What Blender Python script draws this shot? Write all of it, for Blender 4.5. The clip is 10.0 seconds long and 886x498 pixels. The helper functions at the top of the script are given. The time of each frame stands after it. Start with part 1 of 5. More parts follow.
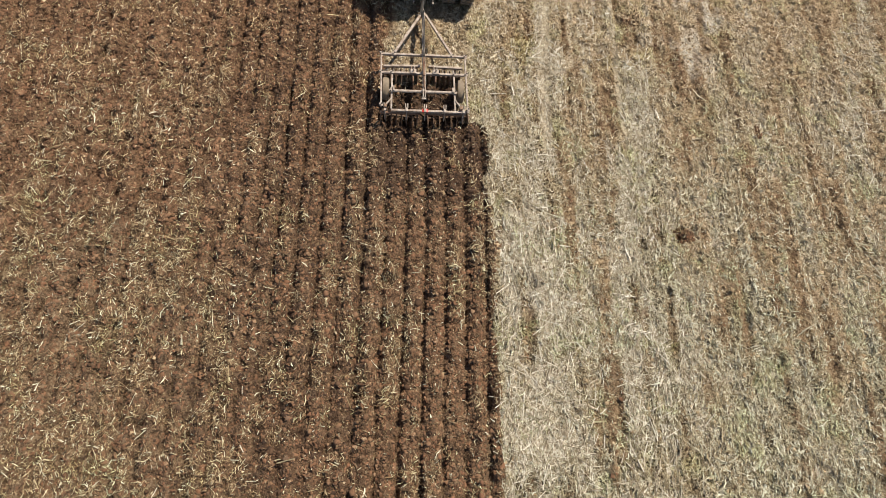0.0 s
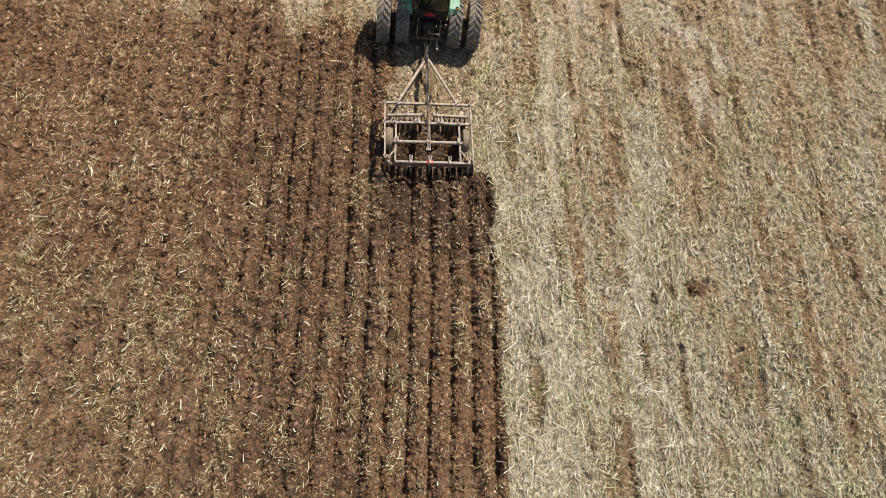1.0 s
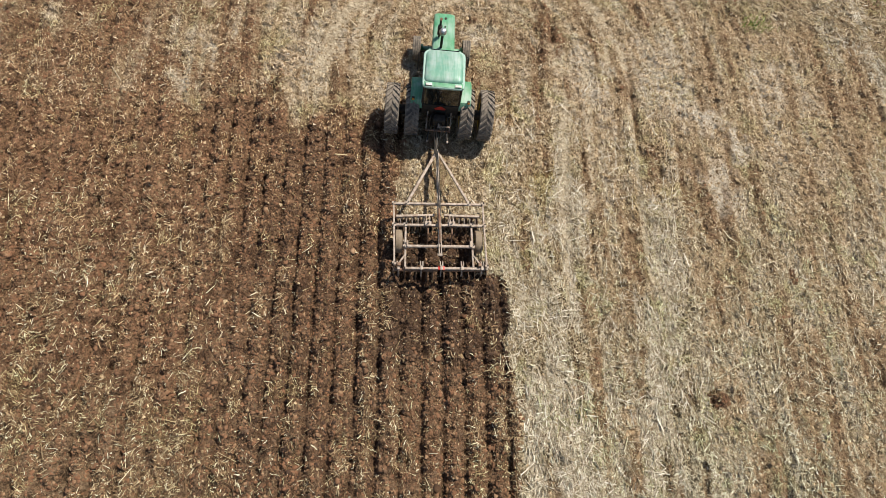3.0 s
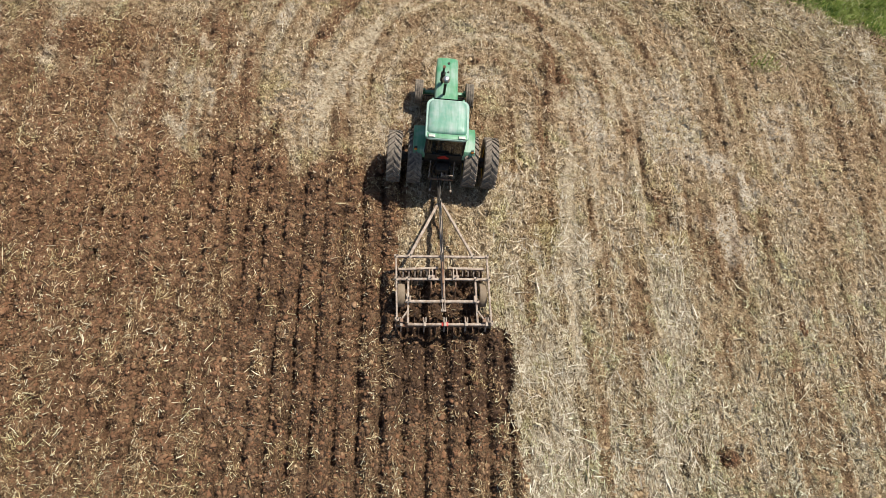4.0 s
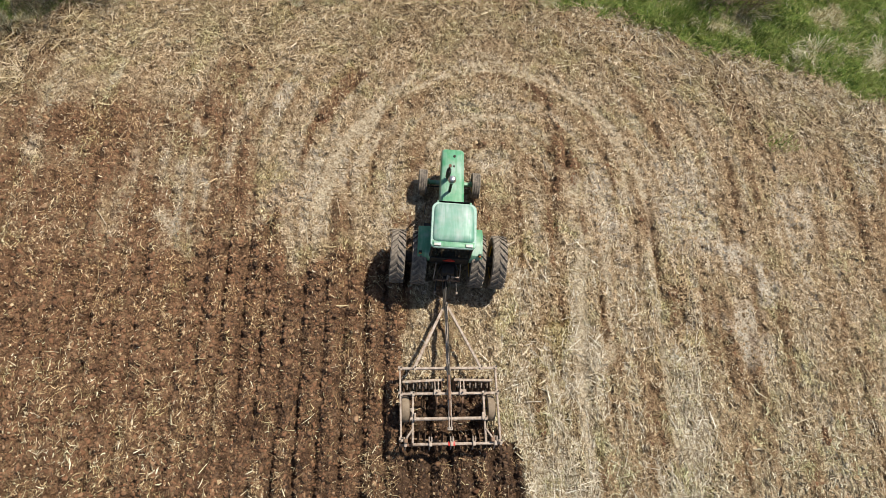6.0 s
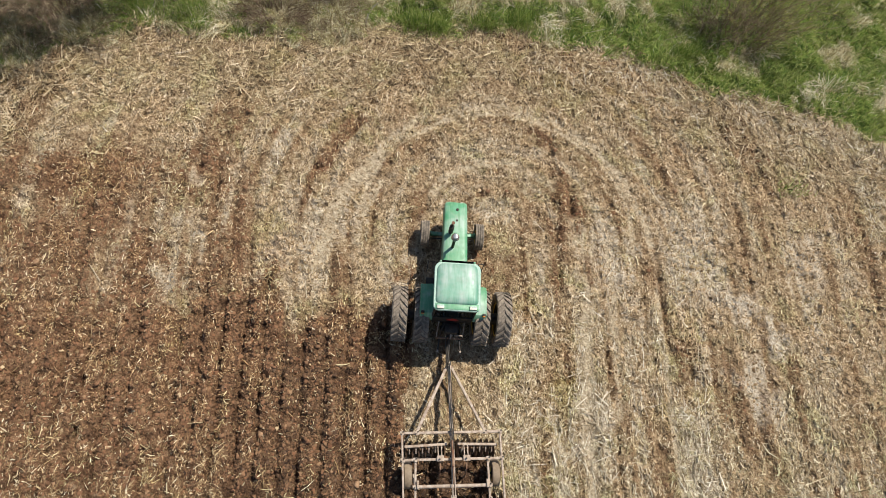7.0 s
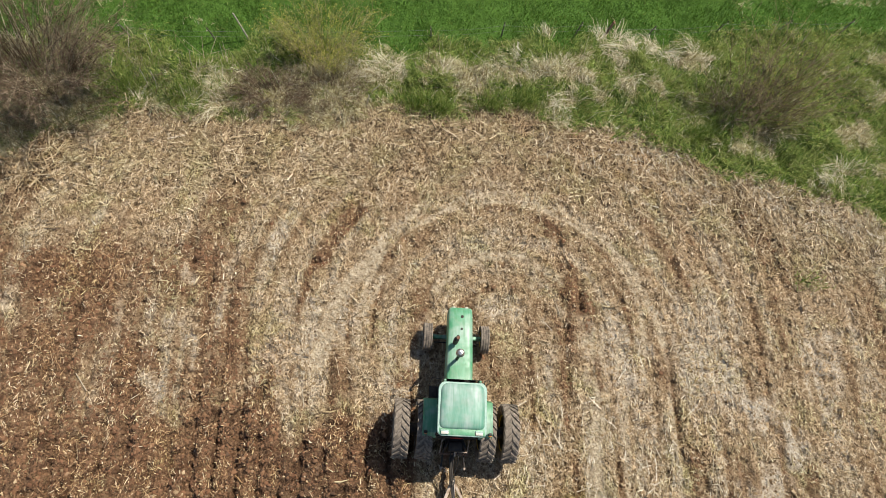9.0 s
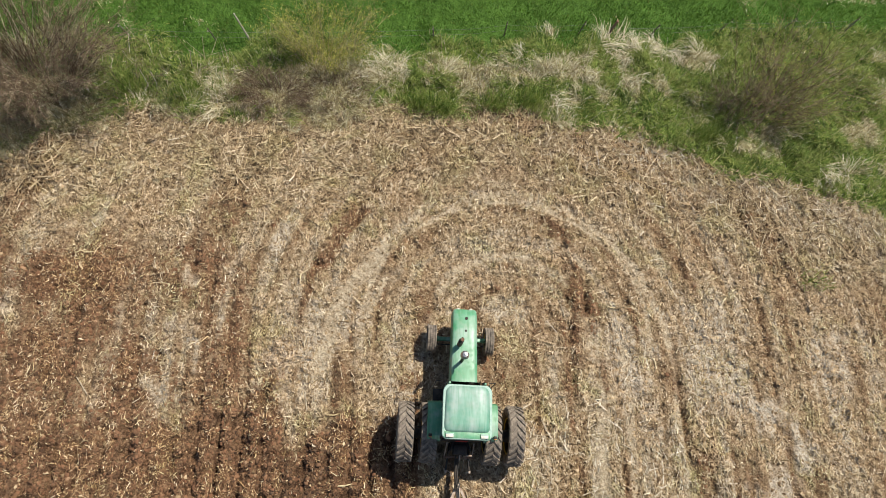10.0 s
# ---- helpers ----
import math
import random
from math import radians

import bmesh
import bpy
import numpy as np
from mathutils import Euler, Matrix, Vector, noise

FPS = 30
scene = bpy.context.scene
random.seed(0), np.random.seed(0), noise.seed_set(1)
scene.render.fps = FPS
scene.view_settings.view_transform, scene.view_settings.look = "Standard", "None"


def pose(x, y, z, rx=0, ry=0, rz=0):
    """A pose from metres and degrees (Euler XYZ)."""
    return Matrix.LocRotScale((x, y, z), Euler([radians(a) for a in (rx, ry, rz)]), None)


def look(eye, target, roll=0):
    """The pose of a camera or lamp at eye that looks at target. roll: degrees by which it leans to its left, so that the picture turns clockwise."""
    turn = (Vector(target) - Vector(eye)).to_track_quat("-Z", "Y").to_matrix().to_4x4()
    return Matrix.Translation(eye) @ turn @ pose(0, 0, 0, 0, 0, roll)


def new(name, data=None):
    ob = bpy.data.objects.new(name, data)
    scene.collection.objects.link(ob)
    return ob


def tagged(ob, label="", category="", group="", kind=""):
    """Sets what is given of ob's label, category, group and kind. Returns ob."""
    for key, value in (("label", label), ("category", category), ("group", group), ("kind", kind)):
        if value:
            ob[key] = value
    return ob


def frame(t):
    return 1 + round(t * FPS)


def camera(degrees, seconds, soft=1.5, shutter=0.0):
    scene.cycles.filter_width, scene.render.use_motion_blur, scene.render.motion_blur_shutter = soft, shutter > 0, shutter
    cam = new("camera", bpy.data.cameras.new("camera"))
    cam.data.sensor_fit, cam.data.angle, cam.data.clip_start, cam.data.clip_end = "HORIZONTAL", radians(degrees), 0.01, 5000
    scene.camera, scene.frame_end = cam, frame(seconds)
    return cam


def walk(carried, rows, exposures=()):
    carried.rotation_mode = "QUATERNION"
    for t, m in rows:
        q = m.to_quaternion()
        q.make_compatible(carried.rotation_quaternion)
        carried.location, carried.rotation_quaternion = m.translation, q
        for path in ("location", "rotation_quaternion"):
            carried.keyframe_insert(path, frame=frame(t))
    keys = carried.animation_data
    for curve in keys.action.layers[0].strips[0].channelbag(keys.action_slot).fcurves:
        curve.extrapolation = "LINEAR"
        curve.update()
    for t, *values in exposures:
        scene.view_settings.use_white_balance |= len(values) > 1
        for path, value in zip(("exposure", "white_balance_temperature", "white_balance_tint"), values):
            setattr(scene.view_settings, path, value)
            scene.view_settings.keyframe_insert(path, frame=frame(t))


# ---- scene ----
cam = camera(66.0, 10.0, soft=0.5)
PATH = [
    (0, (-0.996, -16.54, 19.824), (-0.827, -15.806, 17.971), 13.8),
    (0.5, (-1.104, -15.704, 19.868), (-0.934, -14.964, 18.017), 13.7),
    (1, (-1.19, -14.876, 19.921), (-1.02, -14.13, 18.074), 13.5),
    (1.5, (-1.289, -14.057, 19.985), (-1.119, -13.306, 18.139), 13.4),
    (2, (-1.394, -13.214, 20.049), (-1.222, -12.46, 18.204), 13.4),
    (2.5, (-1.519, -12.371, 20.119), (-1.344, -11.614, 18.276), 13.5),
    (4, (-1.749, -9.759, 20.427), (-1.572, -9.005, 18.583), 13.6),
    (4.5, (-1.74, -8.924, 20.506), (-1.567, -8.171, 18.662), 13.3),
    (5, (-1.791, -7.986, 20.603), (-1.618, -7.242, 18.755), 13.4),
    (5.5, (-1.885, -7.074, 20.661), (-1.707, -6.333, 18.812), 13.8),
    (7, (-2.074, -4.268, 20.853), (-1.888, -3.536, 19.001), 14.4),
    (7.5, (-2.121, -3.229, 20.944), (-1.932, -2.501, 19.091), 14.8),
    (8, (-2.143, -2.188, 21.028), (-1.953, -1.46, 19.174), 15.0),
    (8.5, (-2.219, -1.325, 21.086), (-2.025, -0.592, 19.236), 15.2),
    (9, (-2.216, -0.91, 21.104), (-2.026, -0.177, 19.252), 14.9),
    (9.5, (-2.266, -0.827, 21.012), (-2.077, -0.094, 19.161), 14.7),
    (10, (-2.279, -0.847, 20.907), (-2.092, -0.11, 19.057), 14.4),
]
walk(cam, [(t, look(eye, target, roll)) for t, eye, target, roll in PATH])

# ---- light ----
SUN = Vector((0.45, 0.38, 1.0)).normalized()
world = bpy.data.worlds.new("sky")
scene.world = world
world.use_nodes = True
wt = world.node_tree
wt.nodes.clear()
sky = wt.nodes.new("ShaderNodeTexSky")
sky.sky_type = "NISHITA"
sky.sun_disc = False
sky.sun_elevation = math.asin(SUN.z)
sky.sun_rotation = math.atan2(SUN.x, SUN.y)
back = wt.nodes.new("ShaderNodeBackground")
back.inputs["Strength"].default_value = 0.09
wout = wt.nodes.new("ShaderNodeOutputWorld")
wt.links.new(sky.outputs[0], back.inputs["Color"])
wt.links.new(back.outputs[0], wout.inputs["Surface"])
lamp = bpy.data.lights.new("sun", "SUN")
lamp.energy = 5.0
lamp.angle = radians(0.55)
lamp.color = (1.0, 0.94, 0.835)
sun = new("sun", lamp)
sun.matrix_world = look(SUN * 60, (0, 0, 0))
scene.view_settings.exposure = 0.32


# ---- materials ----
class Mat:
    """A small wrapper that wires a principled node material."""

    def __init__(self, name, rough=0.8, metal=0.0, spec=0.4):
        self.m = bpy.data.materials.new(name)
        self.m.use_nodes = True
        self.t = self.m.node_tree
        self.p = self.t.nodes["Principled BSDF"]
        self.p.inputs["Roughness"].default_value = rough
        self.p.inputs["Metallic"].default_value = metal
        self.p.inputs["Specular IOR Level"].default_value = spec
        self.co = self.node("ShaderNodeTexCoord").outputs["Object"]

    def node(self, kind, **inputs):
        n = self.t.nodes.new(kind)
        for k, v in inputs.items():
            self.put(n.inputs[k.replace("_", " ")], v)
        return n

    def put(self, socket, v):
        if isinstance(v, bpy.types.NodeSocket):
            self.t.links.new(v, socket)
        else:
            socket.default_value = v

    def noise(self, scale, detail=4, rough=0.6, co=None, distortion=0.0):
        n = self.node("ShaderNodeTexNoise", Scale=scale, Detail=detail, Roughness=rough, Distortion=distortion)
        self.put(n.inputs["Vector"], co or self.co)
        return n.outputs["Fac"]

    def cells(self, scale):
        """Distance from the middle of uneven crumbs, each about one over scale across."""
        warp = self.node("ShaderNodeTexNoise", Scale=scale * 0.9, Detail=2.0)
        self.put(warp.inputs["Vector"], self.co)
        near = self.node("ShaderNodeMix")
        near.data_type = "VECTOR"
        near.inputs[0].default_value = 0.12
        self.put(near.inputs[4], self.co)
        self.put(near.inputs[5], warp.outputs["Color"])
        v = self.node("ShaderNodeTexVoronoi", Scale=scale)
        self.put(v.inputs["Vector"], near.outputs[1])
        return v.outputs["Distance"]

    def stretched(self, angle, sx, sy, detail=3):
        mp = self.node("ShaderNodeMapping")
        self.put(mp.inputs["Vector"], self.co)
        mp.inputs["Rotation"].default_value = (0, 0, radians(angle))
        sc = self.node("ShaderNodeMapping")
        self.put(sc.inputs["Vector"], mp.outputs[0])
        sc.inputs["Scale"].default_value = (sx, sy, 1)
        return self.noise(1.0, detail, 0.65, sc.outputs[0], 0.6)

    def ramp(self, fac, *stops):
        n = self.node("ShaderNodeValToRGB")
        self.put(n.inputs["Fac"], fac)
        e = n.color_ramp.elements
        while len(e) < len(stops):
            e.new(0.5)
        for s, (pos, col) in zip(e, stops):
            s.position, s.color = pos, (*col, 1) if not isinstance(col, float) else (col, col, col, 1)
        return n.outputs["Color"]

    def mix(self, fac, a, b, blend="MIX"):
        n = self.node("ShaderNodeMix")
        n.data_type, n.blend_type = "RGBA", blend
        self.put(n.inputs[0], fac)
        for i, v in ((6, a), (7, b)):
            self.put(n.inputs[i], v if isinstance(v, bpy.types.NodeSocket) else (*v, 1))
        return n.outputs[2]

    def math(self, op, a, b=0.0, clamp=False):
        n = self.node("ShaderNodeMath")
        n.operation, n.use_clamp = op, clamp
        self.put(n.inputs[0], a)
        self.put(n.inputs[1], b)
        return n.outputs[0]

    def attr(self, name):
        n = self.node("ShaderNodeAttribute")
        n.attribute_name = name
        return n.outputs["Fac"]

    def island(self):
        return self.node("ShaderNodeNewGeometry").outputs["Random Per Island"]

    def earthy(self, c, strength=1.0):
        """Patchy tints of the field: reddish earth towards the headland, olive and greyish chaff away from it."""
        head = self.headland()
        c = self.mix(self.math("MULTIPLY", self.math("SUBTRACT", 1.0, head), 0.9), c, self.mix(1.0, c, (0.905, 1.0, 1.02), "MULTIPLY"))
        c = self.mix(self.math("MULTIPLY", head, 0.9), c, self.mix(1.0, c, (1.0, 0.955, 0.90), "MULTIPLY"))
        red = self.ramp(self.noise(0.42, 5, 0.62), (0.48, 0.0), (0.64, 0.4 * strength))
        c = self.mix(red, c, self.mix(1.0, c, (0.95, 0.75, 0.58), "MULTIPLY"))
        olive = self.ramp(self.noise(0.75, 4, 0.6, None, 0.4), (0.50, 0.0), (0.64, 0.8 * strength))
        c = self.mix(olive, c, self.mix(1.0, c, (0.86, 1.0, 0.74), "MULTIPLY"))
        dark = self.ramp(self.noise(2.6, 5, 0.68, None, 0.5), (0.54, 0.0), (0.66, 0.5 * strength))
        return self.mix(dark, c, self.mix(1.0, c, (0.52, 0.46, 0.40), "MULTIPLY"))

    def headland(self):
        """0 down the field, 1 on the headland, where the soil is redder."""
        y = self.node("ShaderNodeSeparateXYZ", Vector=self.co).outputs["Y"]
        n = self.node("ShaderNodeMapRange", Value=y)
        for k, v in enumerate((-9.0, 1.5, 0.0, 1.0), 1):
            n.inputs[k].default_value = v
        return n.outputs[0]

    def damp_shade(self, c, strength):
        """Darker earth in blotches drawn out along the driven way: damp, plus clod and furrow shade put into the
        colour.
        """
        blotch = self.ramp(self.stretched(0, 3.6, 1.25, 5), (0.49, 0.0), (0.63, strength))
        return self.mix(blotch, c, self.mix(1.0, c, (0.36, 0.33, 0.31), "MULTIPLY"))

    def random(self):
        return self.node("ShaderNodeObjectInfo").outputs["Random"]

    def color(self, c):
        self.put(self.p.inputs["Base Color"], c if isinstance(c, bpy.types.NodeSocket) else (*c, 1))
        return self

    def rough(self, r):
        self.put(self.p.inputs["Roughness"], r)
        return self

    def bump(self, height, strength=0.5, distance=0.02):
        b = self.node("ShaderNodeBump", Strength=strength, Distance=distance, Height=height)
        self.t.links.new(b.outputs[0], self.p.inputs["Normal"])
        return self


def ground_material():
    k = Mat("field_ground", 0.95, spec=0.15)
    big, mid, fine = k.noise(0.35, 4), k.noise(5, 6, 0.7), k.noise(17, 4, 0.7)
    fibre = k.math("MAXIMUM", k.stretched(12, 21, 4.5), k.math("MAXIMUM", k.stretched(68, 19, 4), k.stretched(-38, 23, 5)))
    grain = k.math("ADD", k.math("MULTIPLY", mid, 0.45), k.math("MULTIPLY", fine, 0.55))
    soil = k.ramp(grain, (0.40, SOIL_DARK), (0.5, SOIL_MID), (0.61, SOIL_LIGHT))
    soil = k.mix(k.math("MULTIPLY", k.ramp(big, (0.4, 0.0), (0.65, 1.0)), 0.5), soil, SOIL_RED)
    soil = k.mix(k.ramp(fibre, (0.60, 0.0), (0.72, 0.6)), soil, (0.36, 0.26, 0.13))
    # low ramp end: soil between straws, with crevice shade put into its colour
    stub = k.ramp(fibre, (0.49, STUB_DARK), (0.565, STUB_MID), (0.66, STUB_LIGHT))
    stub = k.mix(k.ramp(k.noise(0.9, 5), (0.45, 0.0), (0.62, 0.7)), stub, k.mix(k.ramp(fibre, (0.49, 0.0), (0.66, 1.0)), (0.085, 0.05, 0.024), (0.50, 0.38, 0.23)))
    pale = k.ramp(fibre, (0.42, (0.29, 0.235, 0.17)), (0.54, (0.53, 0.455, 0.35)), (0.70, (0.70, 0.63, 0.51)))
    track = k.ramp(grain, (0.38, (0.33, 0.245, 0.145)), (0.62, (0.68, 0.585, 0.43)))
    dead = k.ramp(fibre, (0.44, (0.10, 0.075, 0.04)), (0.56, (0.36, 0.29, 0.18)), (0.68, (0.66, 0.58, 0.43)))
    lush = k.ramp(fibre, (0.44, (0.03, 0.055, 0.012)), (0.56, (0.14, 0.21, 0.036)), (0.70, (0.33, 0.40, 0.10)))
    verge = k.mix(k.attr("green"), dead, lush)
    meadow = k.ramp(fibre, (0.40, (0.034, 0.075, 0.012)), (0.62, (0.088, 0.175, 0.026)))
    wob = k.math("MULTIPLY", k.math("SUBTRACT", k.noise(3.5, 6, 0.7), 0.5), 1.1)

    def edge(name):
        return k.ramp(k.math("ADD", k.attr(name), wob), (0.3, 0.0), (0.7, 1.0))

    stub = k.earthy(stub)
    earth = k.ramp(grain, (0.40, (0.165, 0.105, 0.059)), (0.5, (0.335, 0.236, 0.14)), (0.62, (0.53, 0.405, 0.268)))
    earth = k.mix(k.ramp(fibre, (0.58, 0.0), (0.70, 0.7)), earth, (0.55, 0.44, 0.28))
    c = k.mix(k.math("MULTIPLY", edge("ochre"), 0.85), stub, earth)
    lane = k.math("ADD", k.attr("streak"), k.math("MULTIPLY", wob, 0.12))
    c = k.mix(k.ramp(lane, (0.06, 0.0), (0.36, 0.5)), c, k.mix(1.0, c, (0.56, 0.45, 0.36), "MULTIPLY"))
    c = k.mix(k.ramp(k.math("MULTIPLY", lane, -1.0), (0.06, 0.0), (0.36, 0.5)), c, pale)
    c = k.mix(k.math("MULTIPLY", edge("pale"), 0.9), c, pale)
    rut = k.ramp(k.math("ADD", k.attr("track"), k.math("MULTIPLY", wob, 0.4)), (0.2, 0.0), (0.55, 1.0))
    c = k.mix(k.math("MULTIPLY", rut, 0.85), c, track)
    soil = k.mix(k.math("MULTIPLY", k.math("SUBTRACT", 1.0, k.headland()), 0.9), soil, k.mix(1.0, soil, (0.93, 1.0, 1.04), "MULTIPLY"))
    soil = k.mix(k.math("MULTIPLY", k.attr("dry"), 0.5), soil, k.ramp(grain, (0.40, (0.10, 0.064, 0.036)), (0.62, (0.47, 0.34, 0.21))))
    soil = k.damp_shade(soil, 0.75)
    # freshly turned earth, with the harrow's shade mixed into the same dark tone
    soil = k.mix(k.math("MULTIPLY", k.attr("moist_shade"), 0.62), soil, (0.052, 0.028, 0.016))
    c = k.mix(edge("tilled"), c, soil)
    c = k.mix(k.ramp(k.noise(6.5, 5, 0.7), (0.43, 0.0), (0.62, 0.45)), c, k.mix(1.0, c, (0.44, 0.36, 0.28), "MULTIPLY"))
    c = k.mix(edge("verge"), c, verge)
    c = k.mix(edge("meadow"), c, meadow)
    k.color(c)
    crumb = k.math("ADD", k.cells(6.2), k.math("MULTIPLY", k.cells(13.0), 0.6))
    h = k.math("ADD", k.math("MULTIPLY", fibre, 0.8), k.math("MULTIPLY", fine, 0.8))
    h = k.math("SUBTRACT", h, k.math("MULTIPLY", crumb, k.math("SUBTRACT", k.math("ADD", 0.5, k.math("MULTIPLY", k.attr("tilled"), 0.25)), k.math("MULTIPLY", k.attr("verge"), 0.25))))
    h = k.math("MULTIPLY", h, k.math("ADD", 0.7, k.math("MULTIPLY", k.attr("tilled"), 0.3)))
    return k.bump(h, 1.0, 0.16).m


def straw_material(name, stops, rough=0.65, thin=0.0, patch=None, field=0.0, damp_shade=0.0, mottle=0.5):
    k = Mat(name, rough, spec=0.3)
    r = k.island()
    c = k.ramp(r, *stops)
    if damp_shade:
        c = k.damp_shade(c, damp_shade)
    if patch:
        c = k.mix(k.math("MULTIPLY", k.ramp(k.noise(0.7, 5, 0.65), (0.42, 0.0), (0.62, 1.0)), 0.55), c, patch)
    # random darker mottling, a hand's breadth across
    c = k.mix(k.ramp(k.noise(6.5, 5, 0.7), (0.40, 0.0), (0.62, mottle)), c, k.mix(1.0, c, (0.36, 0.29, 0.22), "MULTIPLY"))
    if field:
        c = k.earthy(c, field)
    if thin:
        tr = k.node("ShaderNodeBsdfTranslucent", Color=c)
        mx = k.node("ShaderNodeMixShader", Fac=thin)
        k.t.links.new(k.p.outputs[0], mx.inputs[1])
        k.t.links.new(tr.outputs[0], mx.inputs[2])
        k.t.links.new(mx.outputs[0], k.t.nodes["Material Output"].inputs["Surface"])
    return k.color(c).m


# the _DARK tones also carry shade between crumbs and straws, painted as colour
SOIL_DARK, SOIL_MID, SOIL_LIGHT, SOIL_RED = (0.042, 0.023, 0.013), (0.20, 0.113, 0.062), (0.37, 0.232, 0.136), (0.215, 0.106, 0.056)
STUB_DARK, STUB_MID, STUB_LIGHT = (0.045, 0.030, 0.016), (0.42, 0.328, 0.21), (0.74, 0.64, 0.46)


def paint(name, base, fade, dust=(0.36, 0.29, 0.2), dusty=0.25, rough=0.42, streak=True):
    """Old tractor enamel: faded along rain streaks, dusty, slightly rough."""
    k = Mat(name, rough, spec=0.5)
    s = k.stretched(0, 10, 0.9, 4) if streak else k.noise(5, 5)
    c = k.mix(k.ramp(s, (0.42, 0.0), (0.72, 0.9)), base, fade)
    if streak:
        worn = k.math("MULTIPLY", k.ramp(k.noise(1.6, 3), (0.42, 0.0), (0.62, 1.0)), k.ramp(s, (0.35, 0.25), (0.6, 0.8)))
        c = k.mix(worn, c, tuple(0.45 * v + 0.22 for v in fade))
    d = k.ramp(k.noise(7, 7, 0.72), (0.45, 0.0), (0.75, 1.0))
    c = k.mix(k.math("MULTIPLY", d, dusty), c, dust)
    k.rough(k.math("ADD", rough, k.math("MULTIPLY", d, 0.3)))
    return k.color(c).bump(k.noise(40, 3), 0.08, 0.01).m


def dull(name, base, other, scale=6, rough=0.75, metal=0.0, bump=0.25):
    k = Mat(name, rough, metal, 0.35)
    c = k.mix(k.ramp(k.noise(scale, 7, 0.7), (0.38, 0.0), (0.66, 1.0)), base, other)
    c = k.mix(k.math("MULTIPLY", k.noise(scale * 9, 3), 0.3), c, tuple(v * 0.5 for v in base))
    return k.color(c).bump(k.noise(scale * 12, 4), bump, 0.01).m


M = {}
M["ground"] = ground_material()
M["straw"] = straw_material("straw", ((0.0, (0.11, 0.07, 0.035)), (0.3, (0.31, 0.225, 0.125)), (0.62, (0.48, 0.385, 0.25)), (0.88, (0.64, 0.55, 0.40)), (1.0, (0.78, 0.70, 0.54))), field=0.7)
M["edge_straw"] = straw_material("edge_straw", ((0.0, (0.085, 0.058, 0.030)), (0.35, (0.26, 0.19, 0.105)), (0.7, (0.46, 0.365, 0.22)), (1.0, (0.74, 0.65, 0.47))), field=0.4)
M["pale_straw"] = straw_material("pale_straw", ((0.0, (0.18, 0.13, 0.075)), (0.3, (0.38, 0.31, 0.21)), (0.7, (0.59, 0.515, 0.385)), (1.0, (0.78, 0.725, 0.60))))
M["soiled_straw"] = straw_material("soiled_straw", ((0.0, (0.088, 0.045, 0.02)), (0.45, (0.205, 0.115, 0.056)), (0.75, (0.40, 0.265, 0.145)), (0.92, (0.64, 0.51, 0.31)), (1.0, (0.82, 0.72, 0.54))), field=0.5)
# fresh earth, coloured darker still for shade under the harrow frame
M["moist_shaded_soil"] = straw_material("moist_shaded_soil", ((0.0, (0.032, 0.018, 0.011)), (0.6, (0.078, 0.044, 0.025)), (1.0, (0.155, 0.096, 0.058))), 0.9)
M["dry_crumb"] = straw_material("dry_crumb", ((0.0, (0.09, 0.055, 0.028)), (0.5, (0.29, 0.20, 0.11)), (1.0, (0.54, 0.41, 0.25))), 0.95)
M["soil_clod"] = straw_material("soil_clod", ((0.0, (0.08, 0.044, 0.023)), (0.3, SOIL_MID), (0.75, SOIL_RED), (0.92, (0.25, 0.148, 0.08)), (1.0, SOIL_LIGHT)), 0.95, damp_shade=0.55)
M["green_grass"] = straw_material("green_grass", ((0.0, (0.065, 0.135, 0.022)), (0.35, (0.14, 0.24, 0.040)), (0.7, (0.30, 0.395, 0.080)), (1.0, (0.50, 0.50, 0.19))), 0.65, 0.4, (0.32, 0.35, 0.10), mottle=0.45)
M["meadow_grass"] = straw_material("meadow_grass", ((0.0, (0.045, 0.105, 0.012)), (0.5, (0.080, 0.175, 0.020)), (0.9, (0.15, 0.255, 0.034)), (1.0, (0.30, 0.33, 0.10))), 0.5, 0.45, (0.055, 0.12, 0.018), mottle=0.0)
M["dead_grass"] = straw_material("dead_grass", ((0.0, (0.19, 0.155, 0.06)), (0.35, (0.47, 0.41, 0.20)), (0.75, (0.74, 0.69, 0.44)), (1.0, (0.90, 0.86, 0.68))), 0.7, 0.35, mottle=0.4)
M["pale_grass"] = straw_material("pale_grass", ((0.0, (0.46, 0.39, 0.22)), (0.4, (0.74, 0.67, 0.45)), (1.0, (0.94, 0.89, 0.72))), 0.7, 0.3)
M["twig"] = straw_material("twig", ((0.0, (0.10, 0.07, 0.038)), (0.5, (0.25, 0.185, 0.10)), (1.0, (0.50, 0.41, 0.26))), 0.85)
M["willow_twig"] = straw_material("willow_twig", ((0.0, (0.17, 0.13, 0.06)), (0.5, (0.38, 0.31, 0.15)), (1.0, (0.62, 0.54, 0.31))), 0.8, mottle=0.3)
M["bramble"] = straw_material("bramble", ((0.0, (0.075, 0.046, 0.028)), (0.5, (0.19, 0.125, 0.076)), (0.85, (0.42, 0.325, 0.215)), (1.0, (0.68, 0.59, 0.44))), 0.85)
M["bud_leaf"] = straw_material("bud_leaf", ((0.0, (0.24, 0.28, 0.04)), (0.5, (0.42, 0.42, 0.07)), (1.0, (0.60, 0.55, 0.16))), 0.6, 0.45, mottle=0.2)
